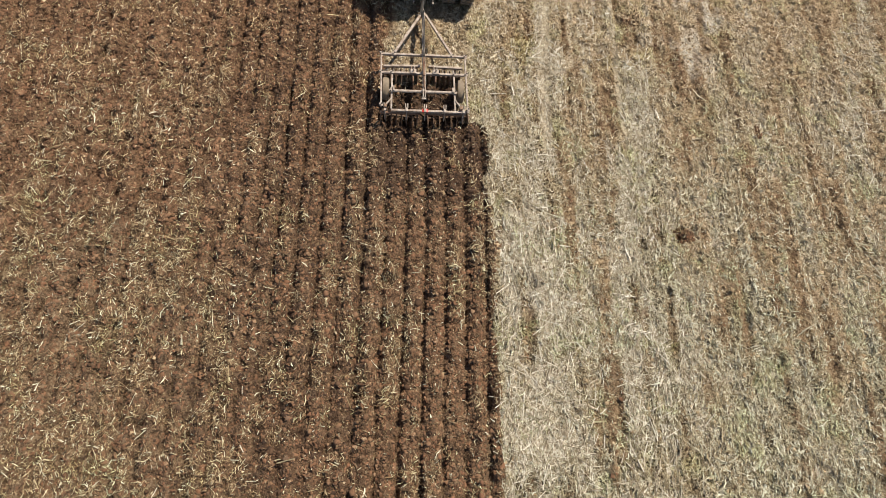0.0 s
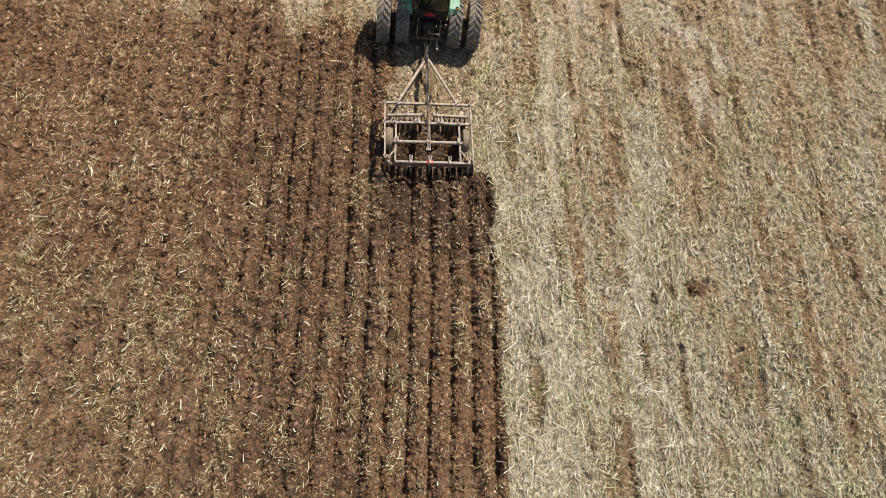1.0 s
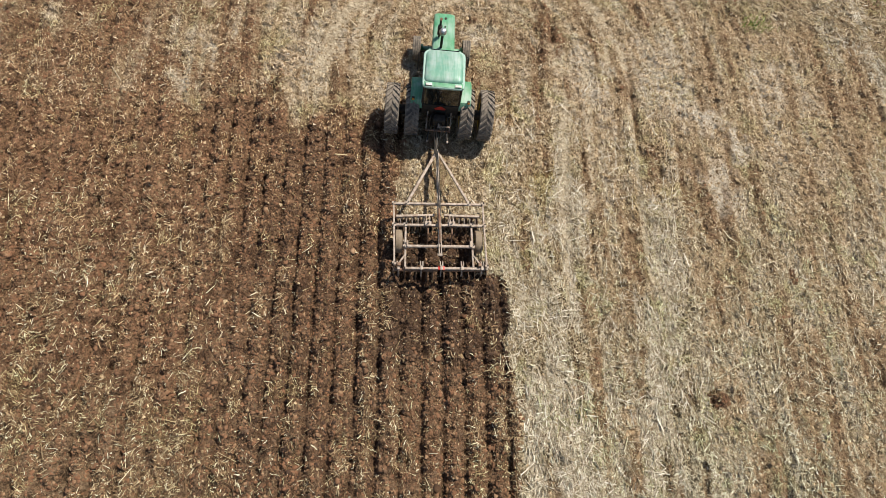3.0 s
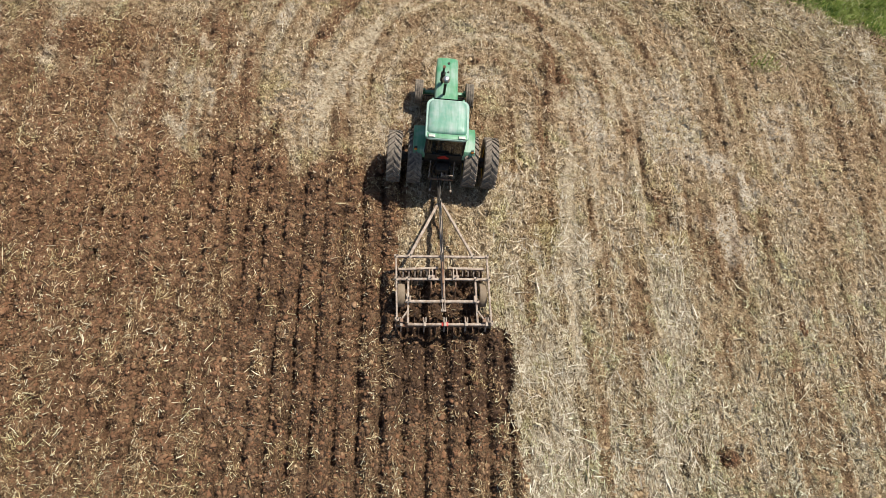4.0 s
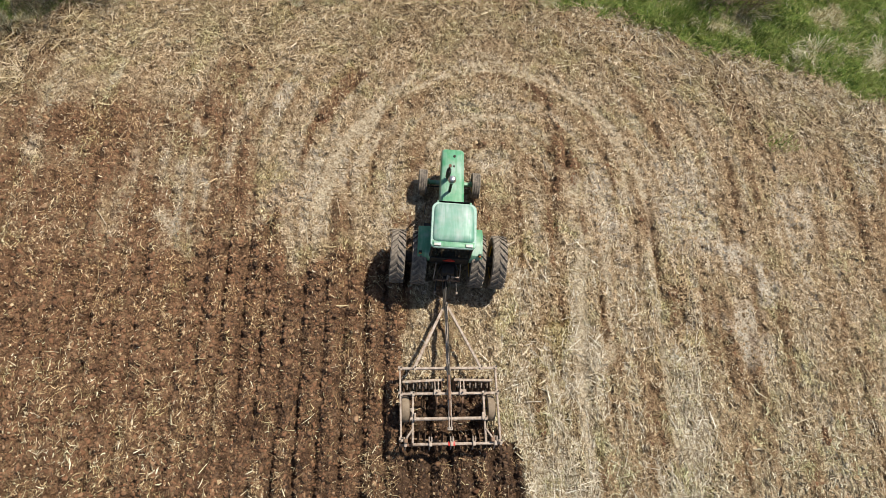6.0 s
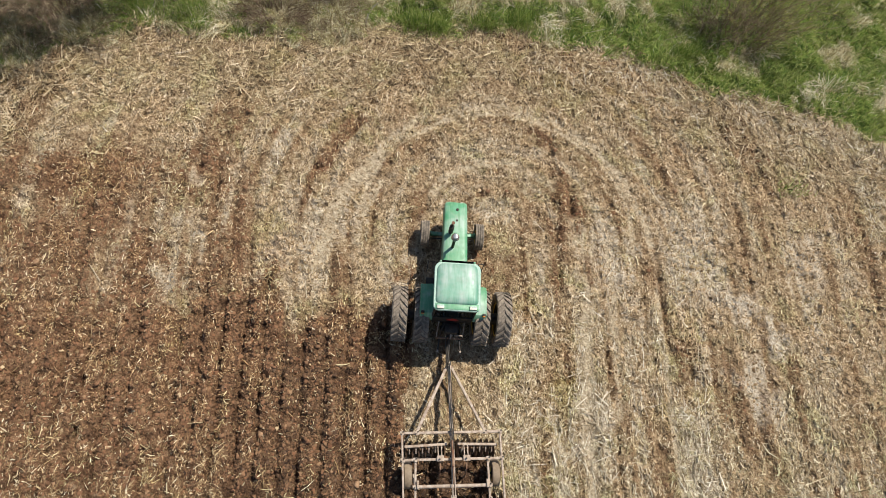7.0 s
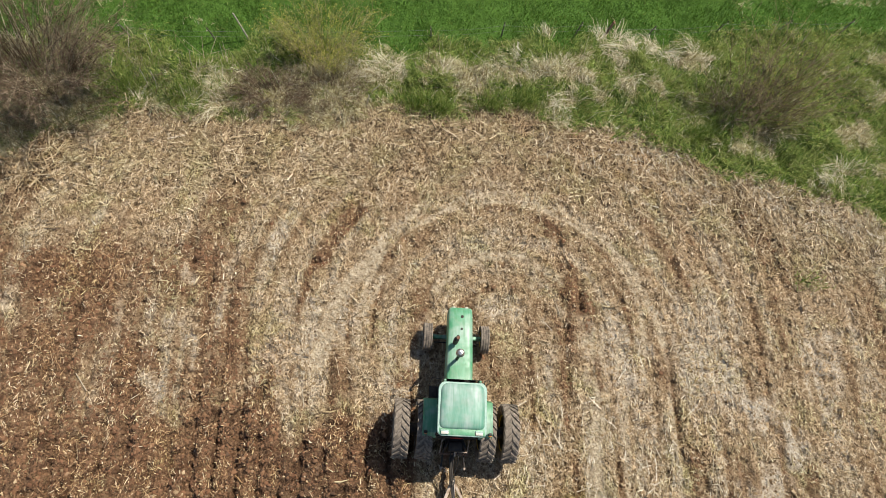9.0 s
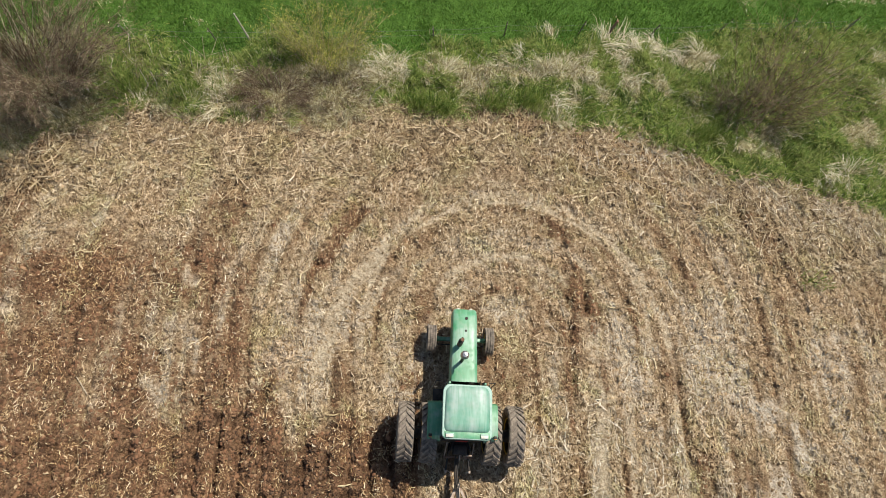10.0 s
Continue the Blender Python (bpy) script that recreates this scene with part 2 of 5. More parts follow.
M["dark_leaf"] = straw_material("dark_leaf", ((0.0, (0.06, 0.09, 0.03)), (0.6, (0.12, 0.17, 0.06)), (1.0, (0.22, 0.24, 0.11))), 0.6, 0.4)
M["roof_green"] = paint("faded_green_roof", (0.085, 0.245, 0.165), (0.19, 0.345, 0.26), dusty=0.18)
M["green"] = paint("green_enamel", (0.05, 0.225, 0.10), (0.10, 0.31, 0.17), dusty=0.2)
M["yellow"] = paint("yellow_enamel", (0.62, 0.42, 0.02), (0.5, 0.36, 0.06), dusty=0.3, streak=False)
M["rim_trim"] = dull("pale_roof_trim", (0.36, 0.50, 0.42), (0.24, 0.38, 0.31), 8, 0.5)
M["tyre"] = dull("dusty_tyre_rubber", (0.085, 0.072, 0.06), (0.36, 0.295, 0.225), 4, 0.95)
M["implement_tyre"] = dull("muddy_implement_tyre", (0.20, 0.15, 0.10), (0.31, 0.24, 0.165), 5, 0.9)
M["dark"] = dull("oily_dark_iron", (0.018, 0.018, 0.017), (0.07, 0.055, 0.04), 7, 0.6, 0.3)
M["iron"] = dull("worn_pale_steel", (0.47, 0.39, 0.315), (0.22, 0.145, 0.095), 7, 0.75, 0.0, 0.5)
M["rust"] = dull("rusty_steel", (0.17, 0.085, 0.05), (0.30, 0.2, 0.13), 5, 0.8, 0.1, 0.4)
M["disc"] = dull("earth_polished_disc", (0.13, 0.075, 0.045), (0.24, 0.16, 0.10), 6, 0.75, 0.1)
M["chrome"] = dull("dull_chrome", (0.62, 0.62, 0.62), (0.42, 0.41, 0.4), 8, 0.3, 0.9, 0.1)
M["red"] = dull("red_enamel", (0.55, 0.03, 0.02), (0.4, 0.05, 0.03), 8, 0.45)
M["lamp_glass"] = dull("milky_lamp_glass", (0.62, 0.60, 0.50), (0.5, 0.47, 0.4), 8, 0.25)
M["amber"] = dull("amber_lens", (0.7, 0.25, 0.02), (0.5, 0.18, 0.02), 8, 0.3)
M["seat"] = dull("black_vinyl", (0.03, 0.028, 0.026), (0.05, 0.045, 0.04), 5, 0.6)
M["post"] = dull("weathered_post", (0.08, 0.065, 0.05), (0.2, 0.17, 0.13), 9, 0.85)
M["stake"] = dull("bleached_stake", (0.5, 0.46, 0.38), (0.34, 0.29, 0.22), 9, 0.85)
M["wire"] = dull("galvanised_wire", (0.32, 0.32, 0.31), (0.22, 0.21, 0.2), 9, 0.5, 0.6)
glass = Mat("smoky_cab_glass", 0.06, spec=0.5)
glass.color((0.02, 0.026, 0.024))
glass.put(glass.p.inputs["Transmission Weight"], 0.5)
M["glass"] = glass.m


# ---- mesh helpers ----
def part(name, bm, material, parent, label="", smooth=35):
    """Links a bmesh as one mesh object under a thing or a part."""
    bmesh.ops.recalc_face_normals(bm, faces=bm.faces)
    me = bpy.data.meshes.new(name)
    bm.to_mesh(me)
    bm.free()
    return hang(name, me, material, parent, label, smooth)


def hang(name, me, material, parent, label="", smooth=35):
    if not me.materials:
        me.materials.append(material)
        if smooth:
            me.polygons.foreach_set("use_smooth", [True] * len(me.polygons))
            me.set_sharp_from_angle(angle=radians(smooth))
    ob = new(name, me)
    if parent is not None:
        ob.parent = parent
    return tagged(ob, label) if label else ob


def thing(name, m, label, category, group="", kind=""):
    ob = new(name)
    ob.empty_display_size = 0.3
    ob.matrix_world = m
    return tagged(ob, label, category, group, kind)


def add_box(bm, lo, hi, bevel=0.0, m=None):
    made = bmesh.ops.create_cube(bm, size=1.0)["verts"]
    lo, hi = Vector(lo), Vector(hi)
    for v in made:
        v.co = Vector([lo[i] + (v.co[i] + 0.5) * (hi[i] - lo[i]) for i in range(3)])
    if bevel:
        edges = {e for v in made for e in v.link_edges}
        made = bmesh.ops.bevel(bm, geom=list(edges), offset=bevel, segments=2, affect="EDGES", profile=0.5)["verts"]
    if m is not None:
        bmesh.ops.transform(bm, matrix=m, verts=list({v for v in made}))
    return made


def box(lo, hi, bevel=0.0, m=None):
    bm = bmesh.new()
    add_box(bm, lo, hi, bevel, m)
    return bm


def add_tube(bm, points, radius, sides=10, caps=True):
    """A round bar along a line of points; radius one number or one per point."""
    pts = [Vector(p) for p in points]
    rad = radius if isinstance(radius, (list, tuple)) else [radius] * len(pts)
    rings = []
    for i, p in enumerate(pts):
        d = (pts[min(i + 1, len(pts) - 1)] - pts[max(i - 1, 0)]).normalized()
        a = d.cross(Vector((0, 0, 1)) if abs(d.z) < 0.9 else Vector((1, 0, 0))).normalized()
        b = d.cross(a)
        rings.append([bm.verts.new(p + (a * math.cos(w) + b * math.sin(w)) * rad[i]) for w in (2 * math.pi * j / sides for j in range(sides))])
    for r0, r1 in zip(rings, rings[1:]):
        for j in range(sides):
            bm.faces.new((r0[j], r0[(j + 1) % sides], r1[(j + 1) % sides], r1[j]))
    if caps:
        bm.faces.new(rings[0][::-1])
        bm.faces.new(rings[-1])


def tube(points, radius, sides=10):
    bm = bmesh.new()
    add_tube(bm, points, radius, sides)
    return bm


def add_beam(bm, a, b, w, h, bevel=0.008):
    """A square bar from a to b."""
    a, b = Vector(a), Vector(b)
    d = b - a
    q = d.to_track_quat("Y", "Z").to_matrix().to_4x4()
    add_box(bm, (-w / 2, 0, -h / 2), (w / 2, d.length, h / 2), bevel, Matrix.Translation(a) @ q)


def beam(a, b, w, h, bevel=0.008):
    bm = bmesh.new()
    add_beam(bm, a, b, w, h, bevel)
    return bm


def add_lathe(bm, profile, segments=32):
    """Turns a profile of (radius, x) about the x axis."""
    rings = []
    for s in range(segments):
        w = 2 * math.pi * s / segments
        rings.append([bm.verts.new((x, r * math.cos(w), r * math.sin(w))) for r, x in profile])
    for s in range(segments):
        r0, r1 = rings[s], rings[(s + 1) % segments]
        for i in range(len(profile) - 1):
            bm.faces.new((r0[i], r0[i + 1], r1[i + 1], r1[i]))
    bmesh.ops.remove_doubles(bm, verts=bm.verts, dist=1e-5)


def lathe(profile, segments=32):
    bm = bmesh.new()
    add_lathe(bm, profile, segments)
    return bm


def rounded(w, d, r, n=5):
    """A rounded rectangle, centred, as a loop of (x, y)."""
    out = []
    for cx, cy, a0 in ((w / 2 - r, d / 2 - r, 0), (-w / 2 + r, d / 2 - r, 90), (-w / 2 + r, -d / 2 + r, 180), (w / 2 - r, -d / 2 + r, 270)):
        for i in range(n):
            a = radians(a0 + 90 * i / (n - 1))
            out.append((cx + r * math.cos(a), cy + r * math.sin(a)))
    return out


def loft(loops, close=True):
    """Skins loops of equally many 3D points."""
    bm = bmesh.new()
    rings = [[bm.verts.new(p) for p in loop] for loop in loops]
    n = len(rings[0])
    for r0, r1 in zip(rings, rings[1:]):
        for j in range(n):
            bm.faces.new((r0[j], r0[(j + 1) % n], r1[(j + 1) % n], r1[j]))
    if close:
        bm.faces.new(rings[0][::-1])
        bm.faces.new(rings[-1])
    return bm


def raw_mesh(name, verts, faces):
    """A mesh from arrays: verts (n, 3), faces (m, k)."""
    verts, faces = np.ascontiguousarray(verts, np.float32), np.ascontiguousarray(faces, np.int32)
    me = bpy.data.meshes.new(name)
    me.vertices.add(len(verts))
    me.loops.add(faces.size)
    me.polygons.add(len(faces))
    me.vertices.foreach_set("co", verts.ravel())
    me.loops.foreach_set("vertex_index", faces.ravel())
    me.polygons.foreach_set("loop_start", np.arange(0, faces.size, faces.shape[1], dtype=np.int32))
    me.update(calc_edges=True)
    return me


def bars_mesh(name, a, b, r0, r1, closed=True):
    """Many three-sided tapered bars from a to b, one mesh; open underneath where they lie on the soil."""
    n = len(a)
    d = b - a
    d = d / np.maximum(np.linalg.norm(d, axis=1, keepdims=True), 1e-6)
    ref = np.where(np.abs(d[:, 2:3]) < 0.9, [[0, 0, 1.0]], [[1.0, 0, 0]])
    u = np.cross(d, ref)
    u /= np.linalg.norm(u, axis=1, keepdims=True)
    w = np.cross(d, u)
    verts = np.empty((n, 6, 3))
    for j, (c, e) in enumerate(((0.95, 0.4), (0.0, -0.9), (-0.95, 0.4))):
        o = u * c + w * e
        verts[:, j] = a + o * np.reshape(r0, (-1, 1))
        verts[:, 3 + j] = b + o * np.reshape(r1, (-1, 1))
    base = np.arange(n)[:, None, None] * 6
    sides = [[0, 1, 4, 3], [1, 2, 5, 4], [2, 0, 3, 5]] if closed else [[0, 1, 4, 3], [1, 2, 5, 4]]
    faces = base + np.array(sides)[None]
    return raw_mesh(name, verts.reshape(-1, 3), faces.reshape(-1, 4))


def blades_mesh(name, root, tip, width, droop):
    """Many bent, tapering grass blades, one mesh."""
    n = len(root)
    d = tip - root
    side = np.cross(d, np.array([0, 0, 1.0]) + 0.45 * np.random.normal(size=(n, 3)))
    side /= np.maximum(np.linalg.norm(side, axis=1, keepdims=True), 1e-6)
    mid = root + d * 0.55 + np.array([0, 0, 1.0]) * np.reshape(droop, (-1, 1))
    w = np.reshape(width, (-1, 1))
    verts = np.stack([root - side * w, root + side * w, mid - side * w * 0.8, mid + side * w * 0.8, tip], 1)
    base = np.arange(n)[:, None, None] * 5
    faces = base + np.array([[0, 1, 3], [0, 3, 2], [2, 3, 4]])[None]
    return raw_mesh(name, verts.reshape(-1, 3), faces.reshape(-1, 3))


def stuff(name, me, material, label, category, parent=None):
    me.materials.append(material)
    ob = new(name, me)
    if parent is not None:
        ob.parent = parent
    return tagged(ob, label, category, "", "stuff")


# ---- the lie of the land ----
rng = np.random.default_rng(11)
LATTICE = rng.random((8, 256, 256))


def value_noise(x, y, size, layer=0):
    u, v = x / size, y / size
    i, j = np.floor(u).astype(int), np.floor(v).astype(int)
    f, g = u - i, v - j
    f, g = f * f * (3 - 2 * f), g * g * (3 - 2 * g)
    t = LATTICE[layer]
    i0, i1, j0, j1 = i & 255, (i + 1) & 255, j & 255, (j + 1) & 255
    return (t[i0, j0] * (1 - f) + t[i1, j0] * f) * (1 - g) + (t[i0, j1] * (1 - f) + t[i1, j1] * f) * g - 0.5


def smooth(a, lo, hi):
    s = np.clip((a - lo) / (hi - lo), 0, 1)
    return s * s * (3 - 2 * s)


def verge_line(x):
    return np.interp(x, (-60, -14.5, -12.5, -11.4, -7.3, -2.8, 1.2, 2.9, 4.3, 8.1, 9.7, 11.2, 12.6, 14.3, 17.4, 60), (6, 10.4, 11.6, 12.1, 12.15, 12.5, 12.85, 12.75, 12.3, 11.6, 10.9, 10.4, 9.85, 9.35, 8.4, 2)) + value_noise(x, 0 * x, 0.9, 3) * 0.7


def fence_line(x):
    return 16.1 + 0.078 * x


def lay_of_wheelings(x, y):
    """Streaks that follow the driven ways: straight up the field, round on the headland."""
    turn = y > 4.6
    across = np.where(turn, np.hypot(x - 1.9, y - 4.6), np.abs(x - 1.9))
    along = np.where(turn, 4.6 + np.arctan2(y - 4.6, np.abs(x - 1.9)) * 5, y)
    return value_noise(across, along / 7, 0.5, 6) + 0.7 * value_noise(across, along / 8, 0.2, 3) + 0.25 * value_noise(x, y, 0.6, 2)


class Lay:
    """A lay of the land worked out once on a fine grid and read from it."""

    def __init__(self, rule, x0=-18.0, x1=21.0, y0=-18.5, y1=21.0, step=0.06):
        self.x0, self.y0, self.step = x0, y0, step
        gx, gy = np.meshgrid(np.arange(x0, x1, step), np.arange(y0, y1, step))
        got = rule(gx, gy)
        self.maps = got if isinstance(got, tuple) else (got,)

    def __call__(self, x, y):
        ny, nx = self.maps[0].shape
        u, v = np.clip((np.asarray(x) - self.x0) / self.step, 0, nx - 1.001), np.clip((np.asarray(y) - self.y0) / self.step, 0, ny - 1.001)
        i, j = u.astype(int), v.astype(int)
        f, g = u - i, v - j
        out = tuple((m[j, i] * (1 - f) + m[j, i + 1] * f) * (1 - g) + (m[j + 1, i] * (1 - f) + m[j + 1, i + 1] * f) * g for m in self.maps)
        return out if len(out) > 1 else out[0]


wheelings = Lay(lay_of_wheelings)


def spot(x, y, cx, cy, rx, ry):
    return np.exp(-((x - cx) / rx) ** 2 - ((y - cy) / ry) ** 2)


def stroke(x, y, width, *pts):
    """1 along a line of points, fading out over width."""
    d = np.full(np.shape(x), 1e9)
    for (ax, ay), (bx, by) in zip(pts, pts[1:]):
        ux, uy = bx - ax, by - ay
        f = np.clip(((x - ax) * ux + (y - ay) * uy) / (ux * ux + uy * uy), 0, 1)
        d = np.minimum(d, np.hypot(x - ax - f * ux, y - ay - f * uy))
    return np.exp(-(d / width) ** 2)


def band(d, w):
    return np.exp(-(d / w) ** 2)


def lay_of_zones(x, y):
    """How far each place is tilled, pale with chaff, tracked, verge or meadow, 0 to 1."""
    n = value_noise(x, y, 1.3, 1) + 0.6 * value_noise(x, y, 0.45, 2)
    # the same place, nudged about, so that no patch has a smooth outline
    p, q = x + 0.7 * value_noise(x, y, 0.8, 6) + 0.4 * value_noise(x, y, 0.3, 4), y + 0.9 * value_noise(x, y, 0.9, 7) + 0.4 * value_noise(x, y, 0.35, 5)
    w = wheelings(x, y)
    # harrowed land up to the headland, where the passes begin unevenly
    head = np.interp(x, (-15, -13.8, -11.4, -10.5, -7.9, -7.4, -5.4, -4.9, -3.3, -1.2), (5.85, 5.9, 4.2, 2.0, 1.9, 3.7, 3.6, 2.1, 2.2, 2.5))
    finger = value_noise(x * 1.6, y * 0.3, 1.0, 5) * 1.6
    left = smooth(head - y + n * 1.2 + finger, -0.9, 0.9) * smooth(-1.05 - x + n * 0.35, -0.2, 0.2)
    left = left * (1 - 0.28 * smooth(y + n, 1.4, 2.6)) * (0.88 + 0.12 * smooth(x, -8, -3) + 0.3 * value_noise(x, y, 2.2, 7))
    dig = np.maximum(spot(x, y, 8.78, -7.95, 0.4, 0.32), spot(x, y, 12.0, -3.95, 0.22, 0.5))
    strip = smooth(-2.5 - y + n * 0.5, -0.3, 0.3) * smooth(np.where(y < -4.0, 2.35, 1.4) - x + n * 0.4, -0.15, 0.15) * smooth(x + 1.6, -0.1, 0.1)
    # earth scuffed up by turning wheels on the headland
    scuffed = 0.66 * stroke(p, q, 0.55, (3.2, 8.6), (4.1, 7.3), (4.2, 5.0), (3.8, 3.0))
    scuffed = np.maximum(scuffed, 0.62 * stroke(p, q, 0.6, (-2.8, 8.6), (-4.3, 7.0), (-5.0, 4.8), (-5.2, 3.2)))
    scuffed = np.maximum(scuffed, 0.5 * stroke(p, q, 0.4, (-6.9, 8.7), (-6.0, 8.2)))
    scuffed = np.maximum(scuffed, 0.55 * stroke(p, q, 0.75, (-13.6, 6.0), (-11.5, 6.3), (-9.2, 6.0)))
    scuffed = np.maximum(scuffed, 0.5 * stroke(p, q, 0.45, (0.6, 7.0), (2.4, 7.2), (3.4, 6.2)))
    scuffed = scuffed * (0.85 + 0.9 * w)
    scuffed = np.maximum(scuffed, (0.57 + 0.7 * value_noise(x, y, 1.6, 4) + 0.3 * w) * smooth(-5.0 - x, -1, 3) * smooth(9.3 - y, 0, 3))
    scuffed = np.maximum(scuffed, (0.40 + 0.10 * smooth(y, -1.5, 0.5) * smooth(7 - y, 0, 2) * smooth(9 - x, 0, 2)) * smooth(w, 0.08, 0.36) * smooth(11 - y, 0, 2))
    tilled = np.maximum(np.maximum(left, strip), smooth(dig + n * 0.4, 0.3, 0.8))
    tilled = np.maximum(tilled, scuffed)
    verge = smooth(y - verge_line(x), -0.3, 0.5)
    meadow = smooth(y - meadow_line(x) + n * 1.2, -0.4, 0.5)
    # wheel tracks: round the headland and straight up the field
    r = np.hypot(x - 1.9, y - 4.6)
    north = smooth(y, 3.4, 4.6)
    track = stroke(x, y, 0.13, (-0.7, 8.4), (0.6, 9.3), (2.1, 9.7), (4.1, 9.05), (5.5, 8.05), (6.5, 6.7), (7.0, 5.2), (7.25, 4.0), (7.2, 2.0), (7.1, -0.4), (7.1, -12))
    track = track * (1 - 0.45 * smooth(3 - y, 0, 4))
    track = np.maximum(track, 0.9 * band(r - 4.66, 0.11) * north)
    track = np.maximum(track, 0.75 * band(r - 2.65, 0.2) * north)
    track = np.maximum(track, stroke(x, y, 0.22, (4.64, 5.1), (4.85, 3.9), (4.83, 2.55), (4.57, 0.8), (4.38, -2.6), (4.4, -7)) * smooth(y, -6.5, -3))
    track = np.maximum(track, 0.6 * stroke(x, y, 0.16, (5.6, 4.4), (5.65, 2.6), (5.5, 0.5), (5.4, -1.5)))
    track = np.maximum(track, stroke(x, y, 0.24, (-0.6, 9.1), (-2.0, 7.8), (-2.53, 6.95), (-3.4, 5.8), (-3.62, 5.05), (-3.98, 3.45)))
    track = np.maximum(track, 0.7 * stroke(x, y, 0.22, (-1.4, 7.0), (-2.5, 5.7), (-2.9, 4.2)))
    track = np.maximum(track, 0.6 * stroke(x, y, 0.2, (-13.5, 7.6), (-11.0, 8.4), (-8.4, 8.2), (-6.6, 6.6)))
    track = track * (1.0 + 0.8 * value_noise(x, y, 0.8, 5)) * (1 - 0.4 * smooth(y, 6.8, 8.2))
    # pale chaff: swaths up the field and dusty patches on the headland
    pale = band(x - 3.5 - 0.8 * value_noise(x, y, 3.0, 5), 1.6) * smooth(-1.0 - y, -3.5, 3.5) * 0.8
    pale = np.maximum(pale, band(x - 6.5, 0.7) * smooth(-y, 2, 6) * 0.75)
    pale = np.maximum(pale, (0.5 + 0.5 * n + 0.5 * value_noise(x * 1.6, y * 0.2, 1.0, 3)) * (0.58 - 0.15 * smooth(x, 8, 9)) * smooth(x, 1.5, 2.6) * smooth(7.5 - y, 0, 3))
    pale = pale * (0.75 + 0.9 * n) + (value_noise(x, y, 2.4, 6) - 0.05) * 0.4 - 0.5 * w
    pale = np.maximum(pale, 0.5 * smooth(-w, 0.06, 0.34) * smooth(y, -1.5, 1) * smooth(8 - y, 0, 3) * smooth(x, -6, -4))
    for k, wide, pts in (
        (1.4, 0.55, ((10.2, 2.1), (10.85, 0.85), (10.6, 0.2))), (1.4, 0.6, ((9.6, -0.5), (10.1, -1.2))), (0.9, 0.4, ((10.4, 0.2), (9.7, -0.6))), (0.8, 0.45, ((12.2, -5.0), (12.4, -6.2))),
        (0.95, 0.33, ((-10.15, 5.05), (-10.35, 4.65))), (0.9, 0.5, ((-8.5, 7.0), (-8.3, 6.4))), (0.8, 0.6, ((-9.6, 4.95), (-7.9, 4.45))), (1.0, 0.3, ((-7.9, 4.4), (-7.7, 3.4), (-7.7, 2.2))),
        (0.75, 0.8, ((-9.5, 3.6), (-8.3, 2.9))), (0.5, 0.5, ((-10.6, 2.4), (-9.9, 2.25))), (0.7, 0.4, ((-11.5, 4.1), (-10.7, 3.9))), (0.8, 0.5, ((-6.15, 7.35), (-5.6, 7.65))), (0.75, 0.4, ((-7.35, 5.5), (-6.8, 5.35))),
        (0.65, 0.55, ((-2.9, 6.2), (-3.15, 4.0), (-3.3, 2.8))), (0.8, 0.35, ((-0.7, 5.85), (-1.1, 3.65), (-1.2, 1.0))), (0.55, 0.45, ((-4.45, 5.75), (-4.2, 4.0), (-4.6, 2.6))), (0.8, 0.4, ((3.45, 6.0), (3.8, 5.0))), (0.85, 0.6, ((1.9, 2.8), (2.7, 1.0))),
        (0.6, 0.7, ((0.0, 6.6), (1.6, 5.6))), (0.65, 0.6, ((5.9, 4.6), (6.0, 2.6))),
    ):
        pale = np.maximum(pale, 0.74 * k * stroke(p, q, 1.25 * wide, *pts) * (1.0 + 0.9 * n - 0.6 * w))
    soil = tilled * (1 - 0.85 * smooth(pale, 0.5, 0.9) * smooth(y, 1.2, 2.4))
    pale = np.clip(pale, 0, 1) * (1 - soil)
    return soil, pale * (1 - verge), track * (1 - soil) * (1 - verge), verge, meadow


def lay_of_ochre(x, y):
    """Lanes of trodden ochre earth with little straw: up the field, and round on the headland."""
    n = value_noise(x, y, 1.3, 1) + 0.6 * value_noise(x, y, 0.45, 2)
    wide = smooth(y, -10, 1)
    u = x - 0.35 * wide + 0.5 * value_noise(x, y * 0.3, 1.5, 4)
    lane = np.interp(u, (1.4, 2.3, 2.8, 4.5, 4.9, 6.1, 6.5, 8.0, 8.5, 9.8, 10.3, 11.3, 11.9, 16, 20), (0.3, 0.2, 0.1, 0.1, 0.95, 0.9, 0.1, 0.15, 1.0, 0.85, 0.5, 0.5, 0.9, 0.85, 0.7))
    lane = lane * (1 - 0.5 * smooth(-y, 9, 13)) + 0.3 * wide * smooth(3 - x, 0, 2)
    head = 0.62 + 0.9 * wheelings(x, y)
    north = smooth(y, 1.0, 4.0)
    o = lane * (1 - north) + head * north
    o = o + 0.7 * spot(x, y, 12.6, 4.4, 1.3, 1.6) + 0.6 * spot(x, y, 9.2, 6.8, 1.3, 0.6)
    return np.clip(o + 0.9 * n * (0.4 + 0.3 * north) + 0.55 * wheelings(x, y) * (1 - north), 0, 1) * smooth(verge_line(x) - 1.6 - y + 1.5 * n, 0, 2.2)


def meadow_line(x):
    return np.interp(x, (-60, -12, -9.9, -7.4, -1.9, 1.6, 4.6, 6.8, 10.7, 14, 18.6, 60), (15.0, 15.1, 14.9, 15.0, 15.5, 15.9, 15.9, 16.4, 16.4, 17.2, 17.6, 20))


